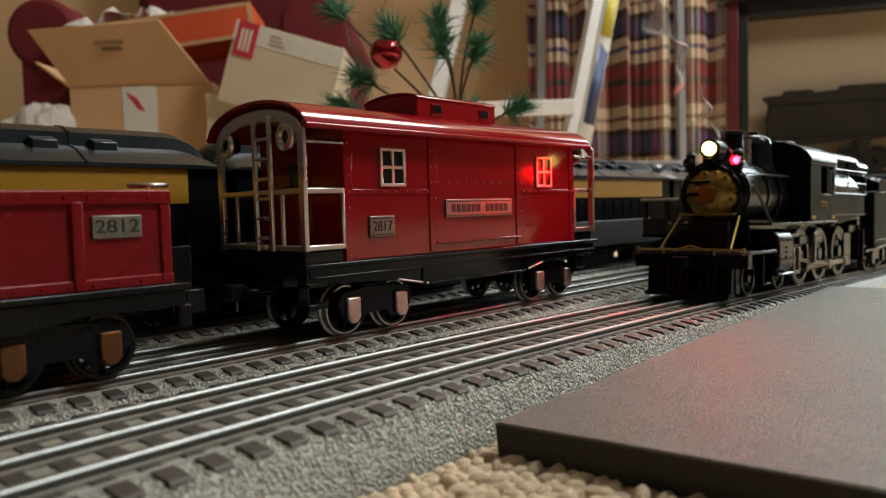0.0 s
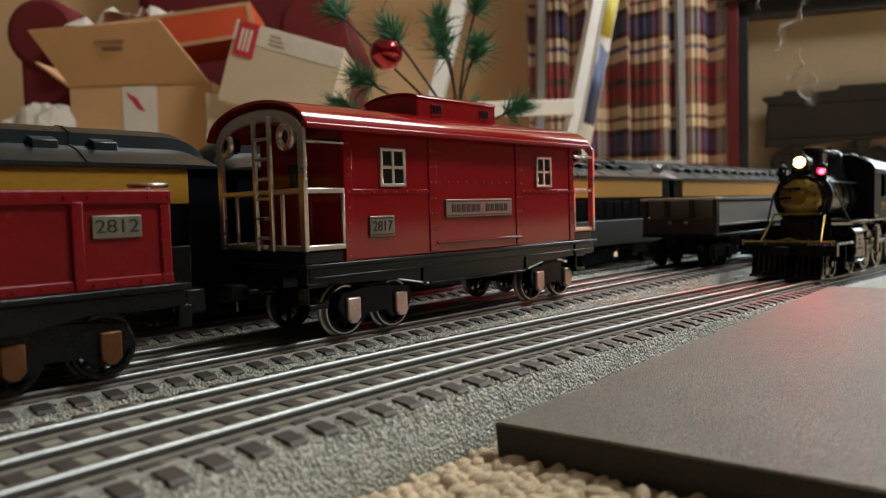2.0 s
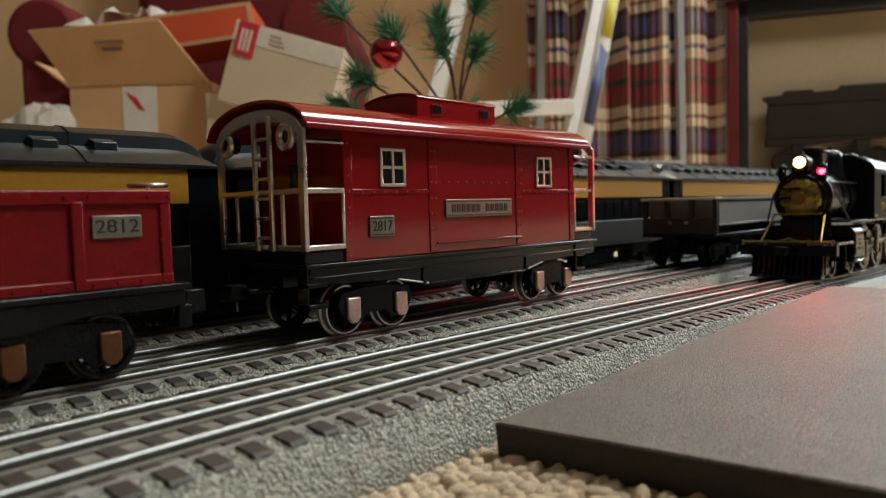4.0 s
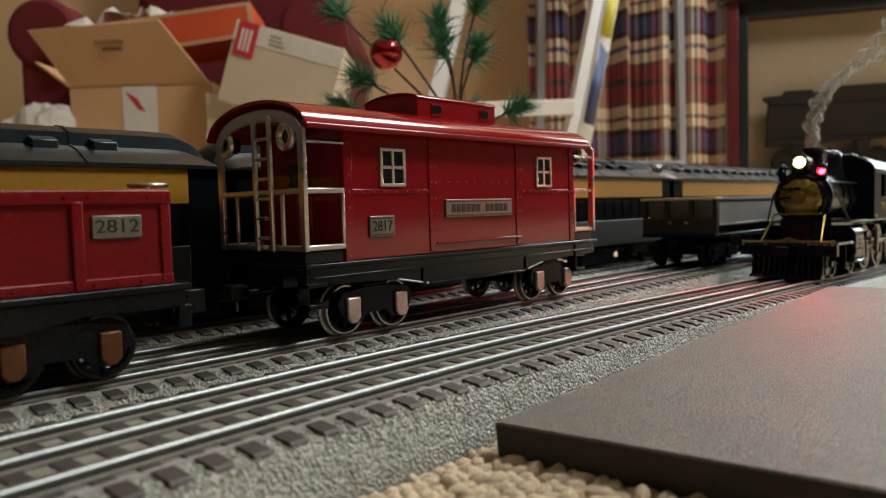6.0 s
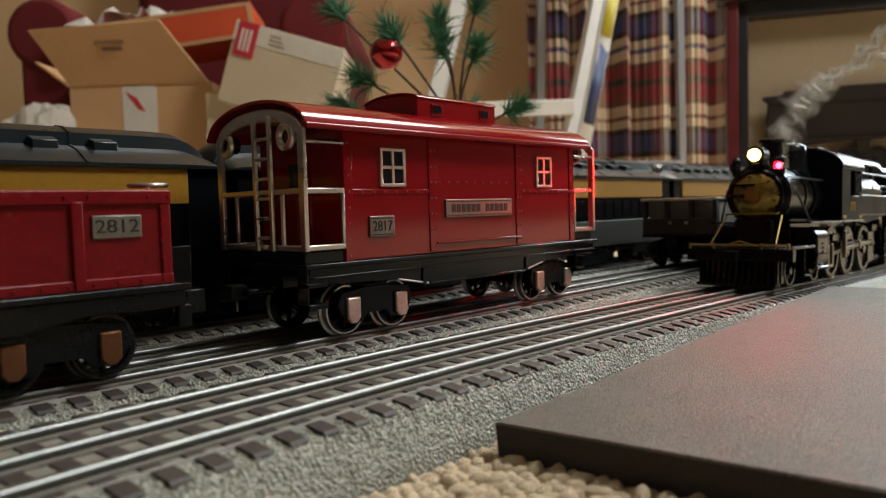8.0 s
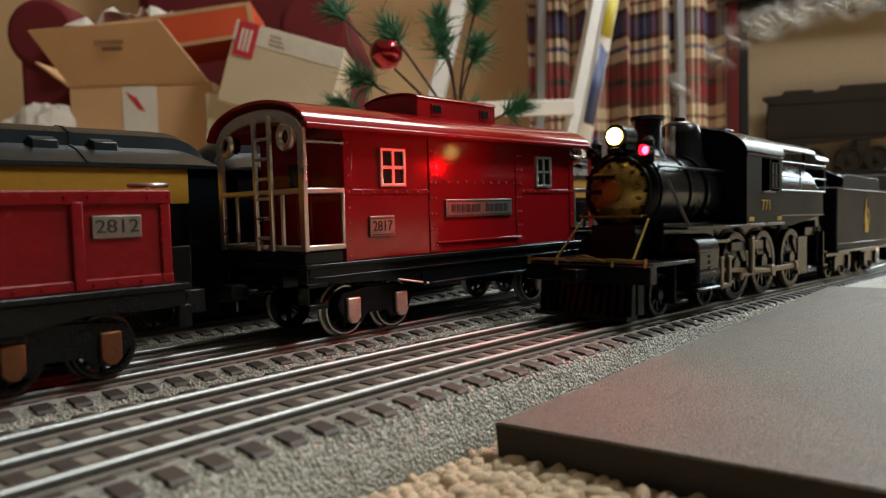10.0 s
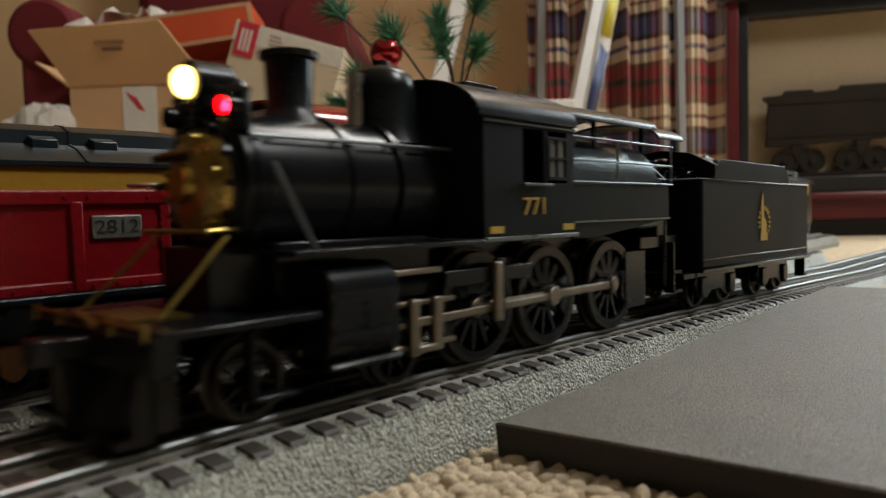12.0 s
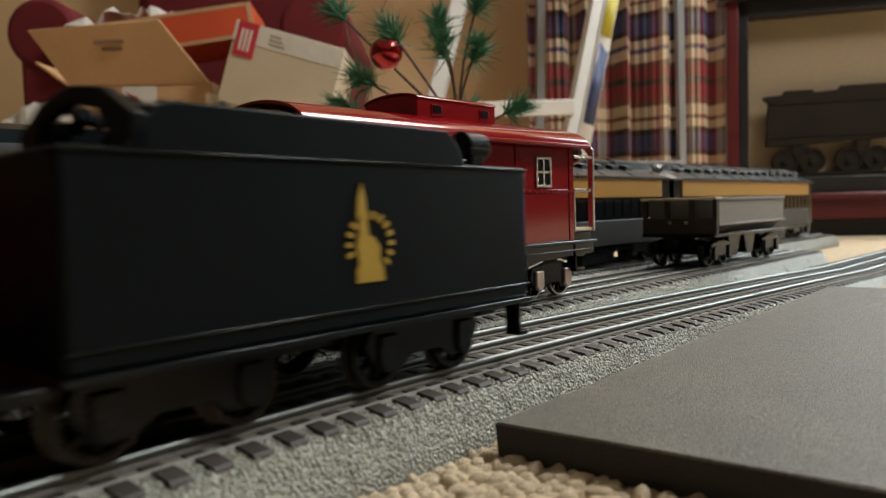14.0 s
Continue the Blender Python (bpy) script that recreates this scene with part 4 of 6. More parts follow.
def locomotive():
    root = thing("locomotive", pose(0.5, 0, RAIL_Z), "black camelback toy steam locomotive with lit headlight and brass rails", "toy locomotive")
    zc, r = 0.0515, 0.0172
    # boiler with bands, smokebox and front door
    bm = B()
    lathe(bm, [(r, 0.030), (r, 0.071)], (0, 0, zc), "x", 40)
    boiler = part("boiler", bm, BLACK_DULL, root)
    bm = B()
    lathe(bm, [(0.0150, 0.0015), (r + 0.0004, 0.0030), (r + 0.0004, 0.0330)], (0, 0, zc), "x", 40)
    part("smokebox", bm, BLACK_DULL, root)
    for x in (0.0060, 0.0330, 0.0500):
        bm = B()
        lathe(bm, [(r + 0.0003, x - 0.0011), (r + 0.0011, x - 0.0010), (r + 0.0011, x + 0.0010), (r + 0.0003, x + 0.0011)], (0, 0, zc), "x", 40)
        part("boiler_band", bm, BLACK_DULL, boiler)
    bm = B()
    lathe(bm, [(0.0025, -0.0035), (0.0060, -0.0030), (0.0115, -0.0010), (0.0135, 0.0010), (0.0140, 0.0025)], (0, 0, zc), "x", 32)
    door = part("smokebox_door", bm, BRONZE, root, "dark bronze smokebox door", 0)
    bm = B()
    ring_torus(bm, (0.0012, 0, zc), (1, 0, 0), 0.0147, 0.0008, 32, 6)
    for a in range(0, 360, 30):
        box(bm, -0.0006, 0.0016, -0.0007, 0.0007, 0.0130, 0.0152, Matrix.Translation((0, 0, zc)) @ pose(0, 0, 0, a, 0, 0))
    part("door_ring", bm, BLACK_DULL, door)
    bm = B()
    box(bm, -0.0042, -0.0026, -0.0010, 0.0130, zc - 0.0010, zc + 0.0010)
    box(bm, -0.0042, -0.0026, -0.0010, 0.0130, zc + 0.0055, zc + 0.0073)
    part("door_hinge", bm, BLACK_DULL, door, "", 0.0002)
    # raised number plate, bolts and dogs round the door
    bm = B()
    cyl(bm, (-0.0052, 0, zc), (-0.0030, 0, zc), 0.0042, 0.0046, seg=20)
    part("door_number_plate", bm, BRASS, door, "round brass plate")
    for a in range(15, 360, 30):
        y, z = 0.0112 * math.cos(radians(a)), zc + 0.0112 * math.sin(radians(a))
        bm = B()
        cyl(bm, (-0.0026, y, z), (0.0000, y, z), 0.0007, 0.0010, seg=8)
        part("door_bolt", bm, BRASS, door)
    bm = B()
    tube(bm, [(-0.0048, -0.0085, zc + 0.0072), (-0.0048, 0.0085, zc + 0.0072)], 0.0005, 6)
    part("door_grab", bm, BRASS, door)
    bm = B()
    tube(bm, [(-0.0060, -0.0145, zc - 0.0105), (-0.0060, 0.0145, zc - 0.0105)], 0.0006, 8)
    for y in (-0.0125, 0.0125):
        tube(bm, [(-0.0060, y, zc - 0.0105), (0.0020, y, zc - 0.0100)], 0.0005, 6)
    part("front_handrail", bm, BRASS, root, "brass handrail")
    # headlight on a bracket
    bm = B()
    box(bm, -0.0030, 0.0060, -0.0030, 0.0030, zc + 0.0162, zc + 0.0185)
    cyl(bm, (-0.0015, 0, zc + 0.0233), (0.0085, 0, zc + 0.0233), 0.0052, seg=24)
    box(bm, 0.000, 0.0075, -0.0042, 0.0042, zc + 0.0175, zc + 0.0215)
    light = part("headlight", bm, BLACK_DULL, root, "", 0.0003)
    bm = B()
    lathe(bm, [(0.0008, -0.0046), (0.0021, -0.0042), (0.0031, -0.0034), (0.0036, -0.0025), (0.0036, -0.0012)], (0, 0, zc + 0.0233), "x", 24)
    part("lens", bm, LAMP_WARM, light, "glowing warm white lens")
    # red marker lamp on the shoulder of the smokebox
    for y, lit in ((-0.0125, True), (0.0125, False)):
        bm = B()
        cyl(bm, (0.0040, y, zc + 0.0118), (0.0040, y, zc + 0.0205), 0.0024, seg=14)
        lathe(bm, [(0.0024, 0.0090), (0.0026, 0.0100), (0.0010, 0.0118)], (0.0040, y, zc + 0.0110), "z", 14)
        mk = part("marker_lamp", bm, BLACK_DULL, root)
        # hood added to keep the red light in a forward cone
        bm = B()
        lathe(bm, [(0.0021, 0.0014), (0.0022, -0.0004), (0.0025, -0.0004), (0.0026, 0.0030)], (0, y, zc + 0.0168), "x", 16, False)
        part("added_lamp_hood", bm, BLACK_DULL, mk)
        bm = B()
        lathe(bm, [(0.0004, 0.0006), (0.0013, 0.0009), (0.0018, 0.0015)], (0, y, zc + 0.0168), "x", 14)
        part("lens", bm, LAMP_RED if lit else DARK_LENS, mk, "glowing red lens" if lit else "")
    # stack, domes
    bm = B()
    lathe(bm, [(0.0090, 0.0150), (0.0070, 0.0180), (0.0058, 0.0200), (0.0062, 0.0318), (0.0074, 0.0322), (0.0076, 0.0338), (0.0064, 0.0342), (0.0050, 0.0342), (0.0046, 0.0290)], (0.0265, 0, zc), "z", 28)
    part("smokestack", bm, BLACK_DULL, root)
    bm = B()
    lathe(bm, [(0.0130, 0.0120), (0.0103, 0.0180), (0.0098, 0.0280), (0.0088, 0.0318), (0.0060, 0.0340), (0.0012, 0.0348)], (0.0585, 0, zc), "z", 28)
    dome = part("sand_dome", bm, BLACK_DULL, root)
    bm = B()
    cyl(bm, (0.0585, 0, zc + 0.0340), (0.0585, 0, zc + 0.0362), 0.0030, 0.0026, seg=16)
    part("dome_lid", bm, BLACK_DULL, dome)
    bm = B()
    cyl(bm, (0.0490, 0.0, zc + 0.016), (0.0490, 0.0, zc + 0.0315), 0.0028, 0.0024, seg=14)
    part("bell_stand", bm, NICKEL, root, "bright nickel bell stand")
    # pipes and handrails along the boiler
    bm = B()
    for s in (-1, 1):
        tube(bm, [(0.005, s * 0.0160, zc + 0.0105), (0.070, s * 0.0160, zc + 0.0105)], 0.0005, 6)
        for x in (0.010, 0.028, 0.046, 0.062):
            tube(bm, [(x, s * 0.0135, zc + 0.0100), (x, s * 0.0160, zc + 0.0105)], 0.0005, 6)
    part("boiler_handrail", bm, SILVER_GREY, root)
    # running board and braces
    for s in (-1, 1):
        bm = B()
        box(bm, 0.0060, 0.0700, *sorted((s * 0.0130, s * 0.0285)), 0.0352, 0.0364)
        part("running_board", bm, BLACK_DULL, root, "", 0.0002)
        bm = B()
        tube(bm, [(0.0080, s * 0.0190, 0.0560), (0.0140, s * 0.0255, 0.0362)], 0.0007, 6)
        part("boiler_brace", bm, SILVER_GREY, root)
        bm = B()
        tube(bm, [(-0.0020, s * 0.0155, 0.0400), (-0.0190, s * 0.0180, 0.0240)], 0.0005, 8)
        part("smokebox_brace", bm, BRASS, root, "brass brace")
    # pilot deck, beam, steps, coupler
    bm = B()
    box(bm, -0.0245, 0.0120, -0.0290, 0.0290, 0.0215, 0.0232)
    box(bm, -0.0260, -0.0210, -0.0290, 0.0290, 0.0150, 0.0222)
    part("pilot_deck", bm, BLACK_DULL, root, "", 0.0004)
    bm = B()
    box(bm, -0.0300, -0.0225, -0.0215, 0.0215, 0.0012, 0.0030)
    box(bm, -0.0225, -0.0180, -0.0220, 0.0220, 0.0030, 0.0155)
    cowcatcher = part("cowcatcher", bm, BLACK_DULL, root)
    for k in range(-6, 7):
        y = k * 0.0034
        bm = B()
        prism(bm, [(-0.0225, 0.0155), (-0.0235 - 0.002, 0.0155), (-0.0290 - 0.002 + abs(k) * 0.0007, 0.0018), (-0.0270 + abs(k) * 0.0007, 0.0018)], y - 0.0010, y + 0.0010, "y")
        part("slat", bm, BLACK_DULL, cowcatcher)
    bm = B()
    tube(bm, [(-0.0262, -0.0270, 0.0240), (-0.0262, 0.0270, 0.0240)], 0.0005, 6)
    for y in (-0.0270, -0.0130, 0.0130, 0.0270):
        tube(bm, [(-0.0262, y, 0.0215), (-0.0262, y, 0.0250)], 0.0006, 6)
    tube(bm, [(-0.0265, 0.0070, 0.0235), (-0.0285, -0.0020, 0.0260), (-0.0285, -0.0110, 0.0235)], 0.0005, 6)
    box(bm, -0.0220, -0.0090, -0.0120, 0.0120, 0.0232, 0.0238)
    part("pilot_rail", bm, BRASS, root, "brass pilot rail")
    bm = B()
    box(bm, -0.0345, -0.0250, -0.0022, 0.0022, 0.0160, 0.0205)
    box(bm, -0.0375, -0.0335, -0.0040, 0.0030, 0.0155, 0.0210)
    part("coupler", bm, BLACK_DULL, root, "", 0.0005)
    bm = B()
    for s in (-1, 1):
        box(bm, -0.0050, 0.0060, *sorted((s * 0.0240, s * 0.0285)), 0.0060, 0.0072)
        box(bm, -0.0050, -0.0040, *sorted((s * 0.0240, s * 0.0285)), 0.0060, 0.0215)
    box(bm, -0.004, 0.165, -0.0105, 0.0105, 0.0120, 0.0375)
    box(bm, 0.010, 0.060, -0.0160, 0.0160, 0.0215, 0.0380)
    part("frame", bm, BLACK_DULL, root, "", 0.0004)
    # leading truck wheels
    wheels = []
    for x in (0.0000, 0.0430):
        for s in (-1, 1):
            bm = B()
            spoked_wheel(bm, 0.0088, 0.0020, 0)
            w = part("leading_wheel", bm, (BLACK_DULL, WHEEL), root)
            small_spokes(w, 0.0088, 0.0020, 8)
            w.matrix_local = pose(x, s * 0.0172, 0.0088, 0, 0, 0 if s < 0 else 180)
            wheels.append((w, x, s, 0.0088))
    # cylinders
    for s in (-1, 1):
        bm = B()
        cyl(bm, (0.0145, s * 0.0225, 0.0165), (0.0360, s * 0.0225, 0.0165), 0.0070, seg=24)
        box(bm, 0.0150, 0.0355, *sorted((s * 0.0140, s * 0.0292)), 0.0165, 0.0265)
        box(bm, 0.0140, 0.0365, *sorted((s * 0.0150, s * 0.0296)), 0.0090, 0.0110)
        cy = part("cylinder", bm, BLACK_DULL, root, "", 0.0012)
        bm = B()
        cyl(bm, (0.0150, s * 0.0222, 0.0262), (0.0355, s * 0.0222, 0.0262), 0.0070, seg=28)
        box(bm, 0.0160, 0.0345, *sorted((s * 0.0120, s * 0.0222)), 0.0262, 0.0330)
        part("valve_chest", bm, BLACK_DULL, cy, "", 0.0006)
        bm = B()
        for z in (0.0230, 0.0205, 0.0180):
            box(bm, 0.0245, 0.0275, *sorted((s * 0.0290, s * 0.0297)), z, z + 0.0012)
        part("cylinder_plate", bm, BLACK_DULL, cy)
        # guides, crosshead, valve gear hanger
        bm = B()
        for z in (0.0095, 0.0150, 0.0205):
            box(bm, 0.0360, 0.0600, *sorted((s * 0.0235, s * 0.0255)), z, z + 0.0013)
        box(bm, 0.0360, 0.0540, *sorted((s * 0.0235, s * 0.0262)), 0.0285, 0.0300)
        part("crosshead_guide", bm, ROD, root, "", 0.0003)
        bm = B()
        box(bm, 0.0415, 0.0445, *sorted((s * 0.0250, s * 0.0275)), 0.0080, 0.0225)
        box(bm, 0.0500, 0.0530, *sorted((s * 0.0250, s * 0.0275)), 0.0095, 0.0225)
        box(bm, 0.0415, 0.0530, *sorted((s * 0.0250, s * 0.0275)), 0.0085, 0.0105)
        part("crosshead", bm, ROD, root, "", 0.0005)
        bm = B()
        box(bm, 0.0560, 0.0950, *sorted((s * 0.0240, s * 0.0260)), 0.0240, 0.0285)
        box(bm, 0.0760, 0.0790, *sorted((s * 0.0258, s * 0.0280)), 0.0130, 0.0310)
        part("valve_gear", bm, BLACK_DULL, root, "", 0.0004)
        bm = B()
        box(bm, 0.0745, 0.0775, *sorted((s * 0.0262, s * 0.0284)), 0.0130, 0.0300)
        part("expansion_link", bm, ROD, root, "", 0.0005)
    # drivers
    for x in DRIVERS:
        for s in (-1, 1):
            bm = B()
            spoked_wheel(bm, DRIVER_R, 0.0024, 0)
            w = part("driving_wheel", bm, (BLACK_DULL, WHEEL), root)
            bm = B()
            cyl(bm, (0, -0.0030, 0), (0, 0.0024, 0), DRIVER_R * 0.24, seg=16)
            part("hub", bm, BLACK_DULL, w, "", 0.0003)
            bm = B()
            prism(bm, [(-0.0070, -0.0110), (-0.0045, -0.0080), (0.0045, -0.0080), (0.0070, -0.0110), (0.0040, -0.0134), (-0.0040, -0.0134)], -0.0022, 0.0018, "y")
            part("counterweight", bm, BLACK_DULL, w, "", 0.0004)
            bm = B()
            cyl(bm, (0, -0.0075, CRANK), (0, 0.001, CRANK), 0.0017, seg=12)
            part("crank_pin", bm, ROD, w)
            for k in range(12):
                sp = new("spoke", SPOKE)
                sp.parent = w
                sp.matrix_local = pose(0, 0, 0, 0, 30 * k, 0)
            w.matrix_local = pose(x, s * 0.0172, DRIVER_R, 0, 0, 0 if s < 0 else 180)
            wheels.append((w, x, s, DRIVER_R))
    rods = []
    for s in (-1, 1):
        bm = B()
        a, b = DRIVERS[0], DRIVERS[2]
        box(bm, a, b, s * 0.0232 - 0.0007, s * 0.0232 + 0.0007, -0.0013, 0.0013)
        for x in DRIVERS:
            cyl(bm, (x, s * 0.0232 - 0.0013, 0), (x, s * 0.0232 + 0.0013, 0), 0.0027, seg=16)
        rod = part("side_rod", bm, ROD, root, "dull steel side rod", 0.0003)
        rods.append((rod, s))
        bm = B()
        box(bm, 0.0500, DRIVERS[1], s * 0.0255 - 0.0007, s * 0.0255 + 0.0007, -0.0011, 0.0011)
        cyl(bm, (DRIVERS[1], s * 0.0255 - 0.0012, 0), (DRIVERS[1], s * 0.0255 + 0.0012, 0), 0.0030, seg=16)
        rod = part("main_rod", bm, ROD, root, "dull steel main rod", 0.0003)
        rods.append((rod, s * 2))
    # cab astride the boiler
    hw, z0, z1, top = 0.0270, 0.0365, 0.0712, 0.0830
    x0, x1 = 0.0712, 0.1175
    arch = [(hw * math.cos(a), z1 + (top - z1) * math.sin(a)) for a in [math.pi * k / 18 for k in range(19)]]
    t = 0.0010
    bm = B()
    prism(bm, [(hw - t, z0), (hw - t, z1 - 0.0005)] + [(y * 0.96, z - 0.0008) for y, z in arch] + [(-hw + t, z1 - 0.0005), (-hw + t, z0)], x0, x0 + t)
    cab = part("cab", bm, TENDER_BLACK, root, "", 0.0003)
    bm = B()
    prism(bm, [(hw - t, z0), (hw - t, z1 - 0.0005)] + [(y * 0.96, z - 0.0008) for y, z in arch] + [(-hw + t, z1 - 0.0005), (-hw + t, z0)], x1 - t, x1)
    part("rear_wall", bm, TENDER_BLACK, cab, "", 0.0003)
    win = ((0.0895, 0.1005, 0.0525, 0.0685), (0.1025, 0.1130, 0.0535, 0.0665))
    for s in (-1, 1):
        ys = sorted((s * hw, s * (hw - t)))
        for o in ((x0, x1, z0, win[0][2]), (x0, x1, win[0][3], z1), (x0, win[0][0], win[0][2], win[0][3]),
                  (win[0][1], win[1][0], win[0][2], win[0][3]), (win[1][1], x1, win[0][2], win[0][3])):
            bm = B()
            box(bm, o[0], o[1], *ys, o[2], o[3])
            part("side_panel", bm, TENDER_BLACK, cab)
    bm = B()
    prism(bm, arc_roof(-hw - 0.0012, hw + 0.0012, z1 - 0.0008, top + 0.0004, 0.0011, 22), x0 - 0.0030, x1 + 0.0010)
    part("cab_roof", bm, BLACK_DULL, cab, "", 0.0004)
    bm = B()
    box(bm, x0 + 0.014, x1 - 0.016, -0.0090, 0.0090, top - 0.0002, top + 0.0014)
    part("roof_hatch", bm, BLACK_DULL, cab, "", 0.0004)
    bm = B()
    box(bm, x0, x1 + 0.0005, -hw - 0.0006, -hw + 0.0004, z1 - 0.0020, z1 - 0.0012)
    box(bm, x0 - 0.0005, x1 + 0.0005, -hw - 0.0014, -hw + 0.0004, z0 - 0.0010, z0 + 0.0003)
    box(bm, win[0][0] - 0.001, win[0][1] + 0.003, -hw - 0.0018, -hw + 0.0004, win[0][2] - 0.0011, win[0][2] - 0.0002)
    part("cab_trim", bm, SILVER_GREY, cab, "", 0.0002)
    for s in (-1, 1):
        bm = B()
        ring_frame(bm, 0.1025, 0.1130, 0.0535, 0.0668, 0.0009, s * hw - 0.0004, s * hw + 0.0004)
        sash = part("cab_window", bm, TENDER_BLACK, cab)
        bm = B()
        box(bm, 0.1074, 0.1081, s * hw - 0.0003, s * hw + 0.0003, 0.0540, 0.0663)
        part("mullion", bm, TENDER_BLACK, sash)
        bm = B()
        box(bm, 0.1030, 0.1125, s * hw - 0.00035, s * hw + 0.00035, 0.0598, 0.0605)
        part("glazing_bar", bm, TENDER_BLACK, sash)
        bm = B()
        box(bm, 0.1028, 0.1127, s * hw * 0.985 - 0.0001, s * hw * 0.985 + 0.0001, 0.0538, 0.0665)
        part("pane", bm, PALE_PANE, sash, "cab pane greyed to suggest a reflection")
    writing("771", 0.0075, GOLD, cab, facing(0.0955, -hw - 0.0001, 0.0452), 0.0108)
    for x in (0.0735, 0.1105):
        bm = B()
        box(bm, x, x + 0.0060, -hw - 0.0003, -hw + 0.0003, 0.0378, 0.0398)
        part("gold_bar", bm, GOLD, cab)
    # wide firebox behind the cab, its black jacket greyed for a bright reflection
    x2 = 0.1900
    fb = [(-0.0245, 0.0365)] + [(-0.0245 * math.cos(a), 0.0550 + 0.0160 * math.sin(a)) for a in [math.pi * k / 28 for k in range(29)]] + [(0.0245, 0.0365)]
    bm = B()
    prism(bm, fb, x1, x2 - 0.008)
    part("firebox", bm, JACKET_GREY, root, "rounded firebox jacket, greyed to suggest a bright reflection", 0.0010)
    bm = B()
    prism(bm, arc_roof(-0.0235, 0.0235, 0.0745, 0.0822, 0.0010, 20), x1 + 0.0010, x2 - 0.006)
    part("firebox_roof", bm, BLACK_DULL, root, "", 0.0004)
    for x in (0.1180, 0.1465, 0.1830):
        for s in (-1, 1):
            bm = B()
            box(bm, x, x + 0.0014, s * 0.0166 - 0.0006, s * 0.0166 + 0.0006, 0.0640, 0.0792)
            part("roof_post", bm, BLACK_DULL, root)
    bm = B()
    prism(bm, arc_roof(-0.0240, 0.0240, 0.0715, 0.0790, 0.0010, 20), x2 - 0.006, x2 + 0.0170)
    part("fireman_canopy", bm, JACKET_GREY, root, "grey arched canopy over the deck", 0.0004)
    for s in (-1, 1):
        bm = B()
        prism(bm, [(x1, 0.0345), (x1, 0.0525), (0.1880, 0.0535), (0.1880, 0.0400), (0.1560, 0.0368), (0.1330, 0.0345)], *sorted((s * 0.0262, s * 0.0252)), "y")
        part("firebox_apron", bm, TENDER_BLACK, root, "", 0.0003)
        bm = B()
        for z in (0.0533, 0.0605, 0.0680):
            tube(bm, [(x1, s * 0.0266, z), (0.1900, s * 0.0266, z)], 0.00045, 6)
        for x in (0.1465, 0.1890):
            tube(bm, [(x, s * 0.0266, 0.0533), (x, s * 0.0266, 0.0680)], 0.00045, 6)
        part("handrail", bm, SILVER_GREY, root)
        bm = B()
        box(bm, x1, 0.1880, *sorted((s * 0.0258, s * 0.0268)), 0.0398, 0.0404)
        part("apron_strip", bm, SILVER_GREY, root)
    for name, o in (("rear_deck", (0.1760, 0.2080, -0.0200, 0.0200, 0.0280, 0.0330)), ("backhead", (0.1840, 0.1900, -0.0230, 0.0230, 0.0330, 0.0560)),
                    ("ash_pan", (0.1640, 0.1800, -0.0200, 0.0200, 0.0060, 0.0280)), ("drawbar", (0.1980, 0.2150, -0.0060, 0.0060, 0.0130, 0.0160))):
        bm = B()
        box(bm, *o)
        part(name, bm, BLACK_DULL, root, "", 0.0004)
    bm = B()
    tube(bm, [(0.195, -0.021, 0.012), (0.195, -0.021, 0.055), (0.195, -0.014, 0.062)], 0.0008, 6)
    part("deck_pipe", bm, BLACK_DULL, root)
    bm = B()
    for z in (0.0170, 0.0090):
        box(bm, 0.1980, 0.2060, -0.0235, -0.0190, z, z + 0.0012)
    box(bm, 0.1980, 0.1990, -0.0235, -0.0190, 0.009, 0.030)
    part("cab_step", bm, BLACK_DULL, root)
    return root, wheels, rods


